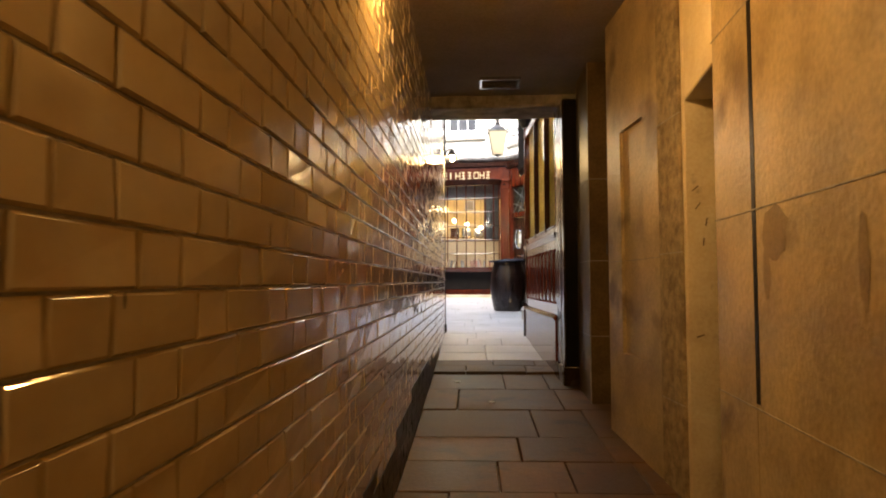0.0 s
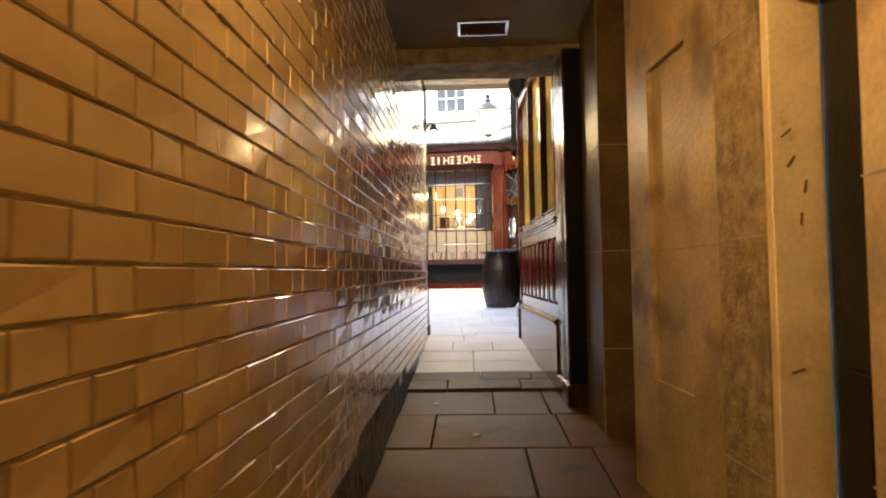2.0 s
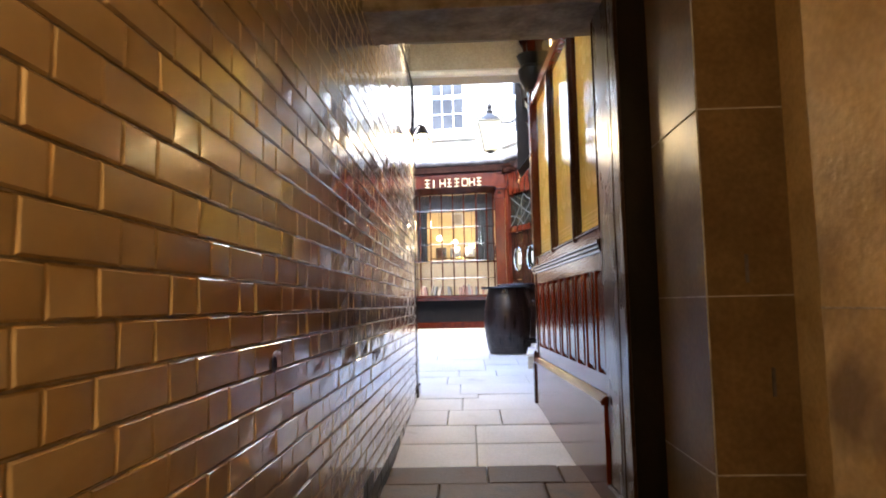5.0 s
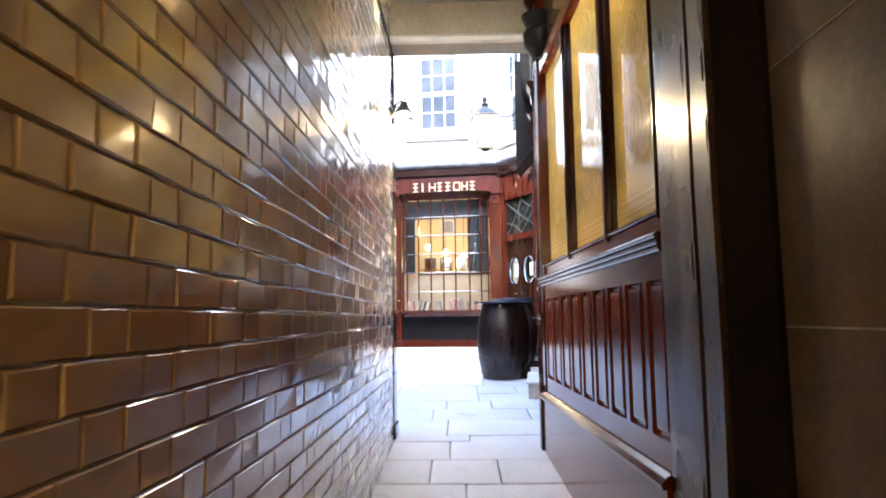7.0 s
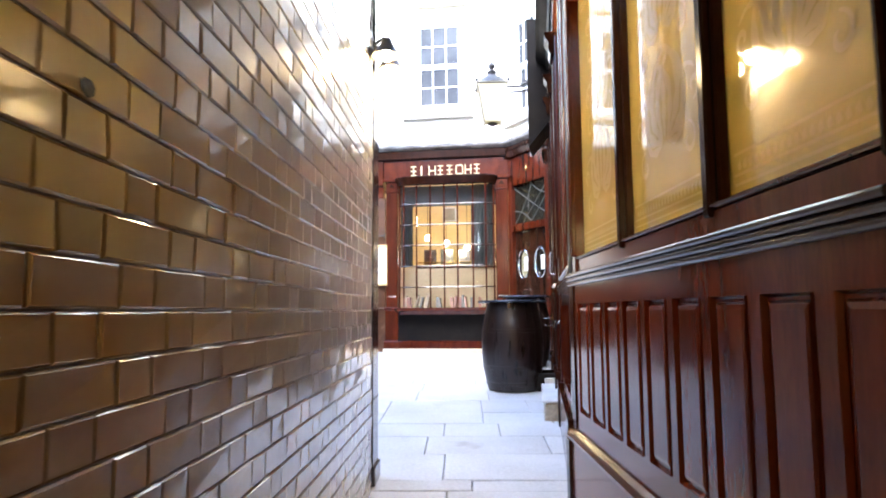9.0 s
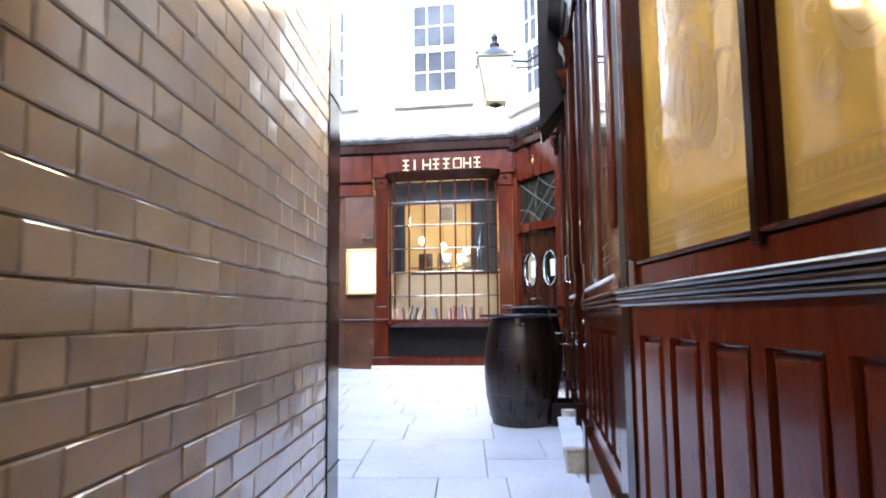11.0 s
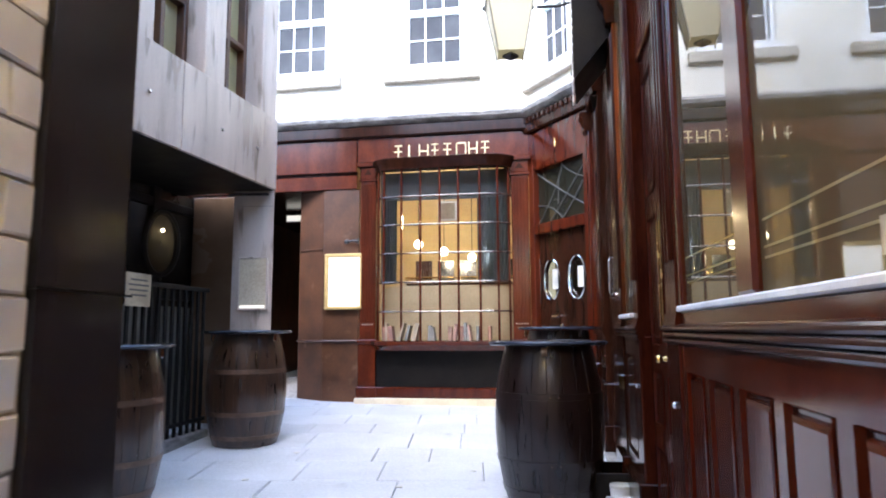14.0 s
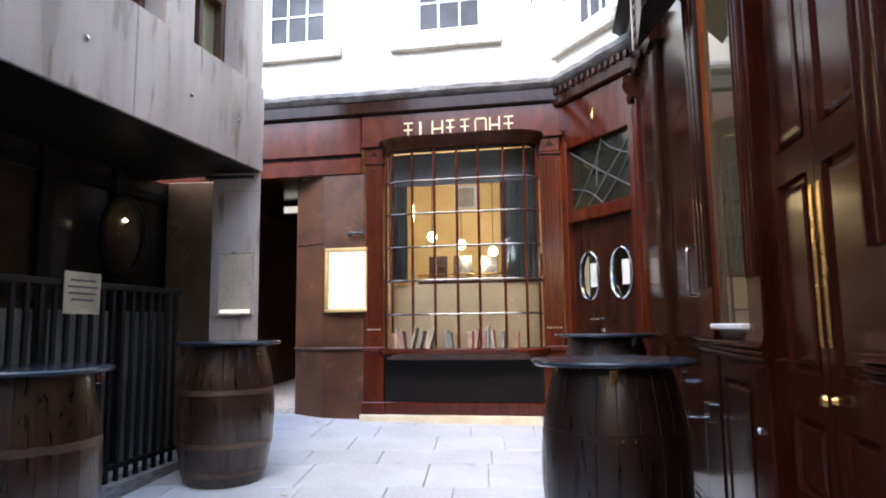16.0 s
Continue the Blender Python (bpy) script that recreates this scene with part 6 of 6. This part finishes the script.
# ---------------------------------------------------------------- small things by the pub front
step_p = thing("door_step", "pale worn stone step in front of the pub doors", "step", kind="structure")
part("step", box(pub_u(11.25), pub_u(12.52), 0.0, 0.155, 0.45, 0.745, bev=0.012, m=PUB), SILLSTONE, step_p)
part("nosing", box(pub_u(11.24), pub_u(12.53), 0.005, 0.175, 0.747, 0.775, bev=0.008, m=PUB), WHITEPAINT, step_p, "white painted nosing")
crate = thing("crate", "small dark plastic crate by the pub wall", "crate", pose(1.02, 12.86, ground(12.86), 2.5, 0, -6))
part("body", boxes([(-0.12, 0.12, -0.15, 0.15, 0.0, 0.012), (-0.12, -0.108, -0.15, 0.15, 0.012, 0.2), (0.108, 0.12, -0.15, 0.15, 0.012, 0.2), (-0.108, 0.108, -0.15, -0.138, 0.012, 0.2), (-0.108, 0.108, 0.138, 0.15, 0.012, 0.2)], 0.004), BLACK, crate)
jar = thing("white_tub", "small white plastic tub on the ground", "tub", pose(1.03, 12.64, ground(12.64)))
part("tub", lathe([(0, 0), (0.055, 0), (0.065, 0.13), (0.06, 0.14), (0, 0.14)], 16), WHITEPAINT, jar, smooth=True)
part("lid", lathe([(0, 0.14), (0.068, 0.14), (0.066, 0.155), (0, 0.158)], 16), PAPER, jar)
for u, z in ((pub_u(12.2), 1.43), (pub_u(11.15), 1.45)):
    hk = thing("wall_stud", "small round steel stud on the pub pilaster", "stud", PUB @ pose(u, 0.008, z, -90), group="steel studs")
    part("boss", lathe([(0, 0), (0.013, 0), (0.014, 0.006), (0.008, 0.014), (0, 0.016)], 14), CHROME, hk, smooth=True)
for u, z in ((pub_u(13.0), 1.37), (pub_u(14.2), 1.44)):
    ash = thing("wall_ashtray", "small pale wall ashtray on the pub front", "ashtray", PUB @ pose(u, 0.03, z), group="wall ashtrays")
    part("tray", boxes([(-0.07, 0.07, 0.0, 0.10, 0.0, 0.012), (-0.07, 0.07, 0.09, 0.10, 0.012, 0.035)], 0.004), CHROME, ash)
    part("back", box(-0.07, 0.07, -0.03, 0.0, -0.02, 0.07, bev=0.003), CHROME, ash)
litter = [(-1.45, 13.25, 20), (-1.30, 14.05, 70), (-0.35, 13.1, 10), (0.15, 13.5, 50), (-0.2, 6.2, 15), (0.1, 5.4, 60)]
for x, y, a in litter:
    bm = bmesh.new()
    q = [bm.verts.new((dx * (1 + 0.3 * noise.noise(Vector((x + dx * 50, y, 0)))), dy, 0.006 + 0.008 * abs(noise.noise(Vector((dx * 60, dy * 60, x)))))) for dx, dy in ((-0.025, -0.015), (0.02, -0.02), (0.028, 0.015), (-0.02, 0.02))]
    bm.faces.new(q)
    geom = bmesh.ops.extrude_face_region(bm, geom=bm.faces[:])
    bmesh.ops.translate(bm, verts=[v for v in geom["geom"] if isinstance(v, bmesh.types.BMVert)], vec=(0, 0, -0.006))
    tagged(part("litter", bm, PAPER), "scrap of pale litter on the paving", "litter", group="litter").matrix_basis = pose(x, y, ground(y) + 0.001, slope, 0, a)

# ---------------------------------------------------------------- paving slabs
floor_p = thing("floor", "worn stone paving slabs in uneven rows", "floor", kind="structure")
rnd = random.Random(11)
slab_mesh = {}


def slab(w, d, mat):
    key = (round(w, 2), round(d, 2), mat.name)
    if key not in slab_mesh:
        bm = bmesh.new()
        a, b, e = w / 2 - 0.003, d / 2 - 0.003, 0.006
        lo = [bm.verts.new(c) for c in ((-a, -b, -0.04), (a, -b, -0.04), (a, b, -0.04), (-a, b, -0.04))]
        mid = [bm.verts.new(c) for c in ((-a, -b, -0.006), (a, -b, -0.006), (a, b, -0.006), (-a, b, -0.006))]
        hi = [bm.verts.new(c) for c in ((-a + e, -b + e, 0), (a - e, -b + e, 0), (a - e, b - e, 0), (-a + e, b - e, 0))]
        for p, q in ((lo, mid), (mid, hi)):
            for i in range(4):
                bm.faces.new((p[i], p[(i + 1) % 4], q[(i + 1) % 4], q[i]))
        bm.faces.new(hi)
        slab_mesh[key] = mesh_of("slab", bm, mat)
    return slab_mesh[key]


def lay(x0, x1, y0, y1, depths, widths, mat=YORK, lift=0.0):
    y = y0
    while y < y1 - 0.05:
        d = min(rnd.choice(depths), y1 - y)
        x = x0 - rnd.choice((0.0, 0.12, 0.24))
        while x < x1:
            w = rnd.choice(widths)
            if x1 - (x + w) < 0.15:
                w = round(max(0.1, x1 - x), 2)
            ym = y + d / 2
            zs = (ground(y + d) - ground(y)) / d
            shared("slab", slab(w, d, mat), floor_p, pose(x + w / 2, ym, ground(ym) + lift + rnd.uniform(-0.004, 0.003), math.degrees(math.atan(zs)) + rnd.uniform(-0.25, 0.25), rnd.uniform(-0.25, 0.25), 0))
            x += w
        y += d


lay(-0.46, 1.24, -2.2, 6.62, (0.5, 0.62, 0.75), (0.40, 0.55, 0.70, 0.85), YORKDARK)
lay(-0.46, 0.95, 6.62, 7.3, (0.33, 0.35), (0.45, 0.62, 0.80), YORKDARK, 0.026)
lay(-0.46, 0.92, 7.3, 9.6, (0.5, 0.6), (0.45, 0.6, 0.8))
lay(-3.4, 1.6, 9.6, 17.0, (0.45, 0.52, 0.6), (0.45, 0.6, 0.75, 0.9))

# ---------------------------------------------------------------- glazed bricks, Flemish bond
CO, LB, HB, JT = 0.0777, 0.224, 0.110, 0.004
brick_mesh = {}


def brick_data(w, k):
    """Rounded glazed face, k picks one of a few slightly uneven shapes."""
    rr = random.Random(k * 7 + int(w * 1000))
    h = CO - JT
    e = 0.004
    back = [(-0.02, y, z) for y, z in ((-w / 2, -h / 2), (w / 2, -h / 2), (w / 2, h / 2), (-w / 2, h / 2))]
    mid = [(rr.uniform(-0.003, -0.0015), y, z) for _, y, z in back]
    front = [(rr.uniform(0.0, 0.0035), y * (1 - 2 * e / w), z * (1 - 2 * e / h)) for _, y, z in back]
    v = back + mid + front
    f = [(8, 9, 10, 11)] + [(i, (i + 1) % 4, 4 + (i + 1) % 4, 4 + i) for i in range(4)] + [(4 + i, 4 + (i + 1) % 4, 8 + (i + 1) % 4, 8 + i) for i in range(4)]
    return v, f


def brick_obj_mesh(w, k, mat):
    key = (w, k, mat.name)
    if key not in brick_mesh:
        me = bpy.data.meshes.new("brick")
        v, f = brick_data(w, k)
        me.from_pydata(v, [], f)
        me.materials.append(mat)
        brick_mesh[key] = me
    return brick_mesh[key]


rnd = random.Random(5)
rest = {GLAZED: ([], []), LOWBRICK: ([], [])}
course, singles = 0, 0
z = -0.3858
while z < 4.05:
    y = -3.6 + (0 if course % 2 else -(LB + HB) / 2 - JT)
    k = 0
    while y < WALL_END - 0.03:
        w = LB if k % 2 == 0 else HB
        if y + w > WALL_END - 0.01:
            w = round(WALL_END - y - 0.002, 3)
        yc, zc = y + w / 2, z + CO / 2
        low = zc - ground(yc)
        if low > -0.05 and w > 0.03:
            # lowest courses drawn near-black, in a band thinning towards the court
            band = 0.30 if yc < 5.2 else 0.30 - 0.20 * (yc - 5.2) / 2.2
            mat = LOWBRICK if low < band + rnd.uniform(-0.03, 0.03) else GLAZED
            shape = rnd.randrange(6)
            if 7.25 < yc and 1.15 < zc < 2.35 and singles < 300 and w in (LB, HB):
                shared("brick", brick_obj_mesh(w, shape, mat), wall_left, Matrix.Translation((LEFT_X, yc, zc)) @ pose(0, 0, 0, rnd.uniform(-0.3, 0.3), rnd.uniform(-0.8, 0.8), rnd.uniform(-0.7, 0.7)))
                singles += 1
            else:
                vv, ff = rest[mat]
                o = len(vv)
                v, f = brick_data(w, shape)
                tx, tz = rnd.uniform(-0.016, 0.016), rnd.uniform(-0.014, 0.014)
                vv.extend((LEFT_X + a + tz * b + tx * c, yc + b, zc + c) for a, b, c in v)
                ff.extend(tuple(i + o for i in q) for q in f)
        y += w + JT
        k += 1
    z += CO
    course += 1
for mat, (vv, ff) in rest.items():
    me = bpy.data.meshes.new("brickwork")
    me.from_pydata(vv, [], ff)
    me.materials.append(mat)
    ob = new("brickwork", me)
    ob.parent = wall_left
    tagged(ob, {GLAZED: "cream glazed brick courses", LOWBRICK: "near-black bricks of the lowest courses"}[mat], kind="stuff")
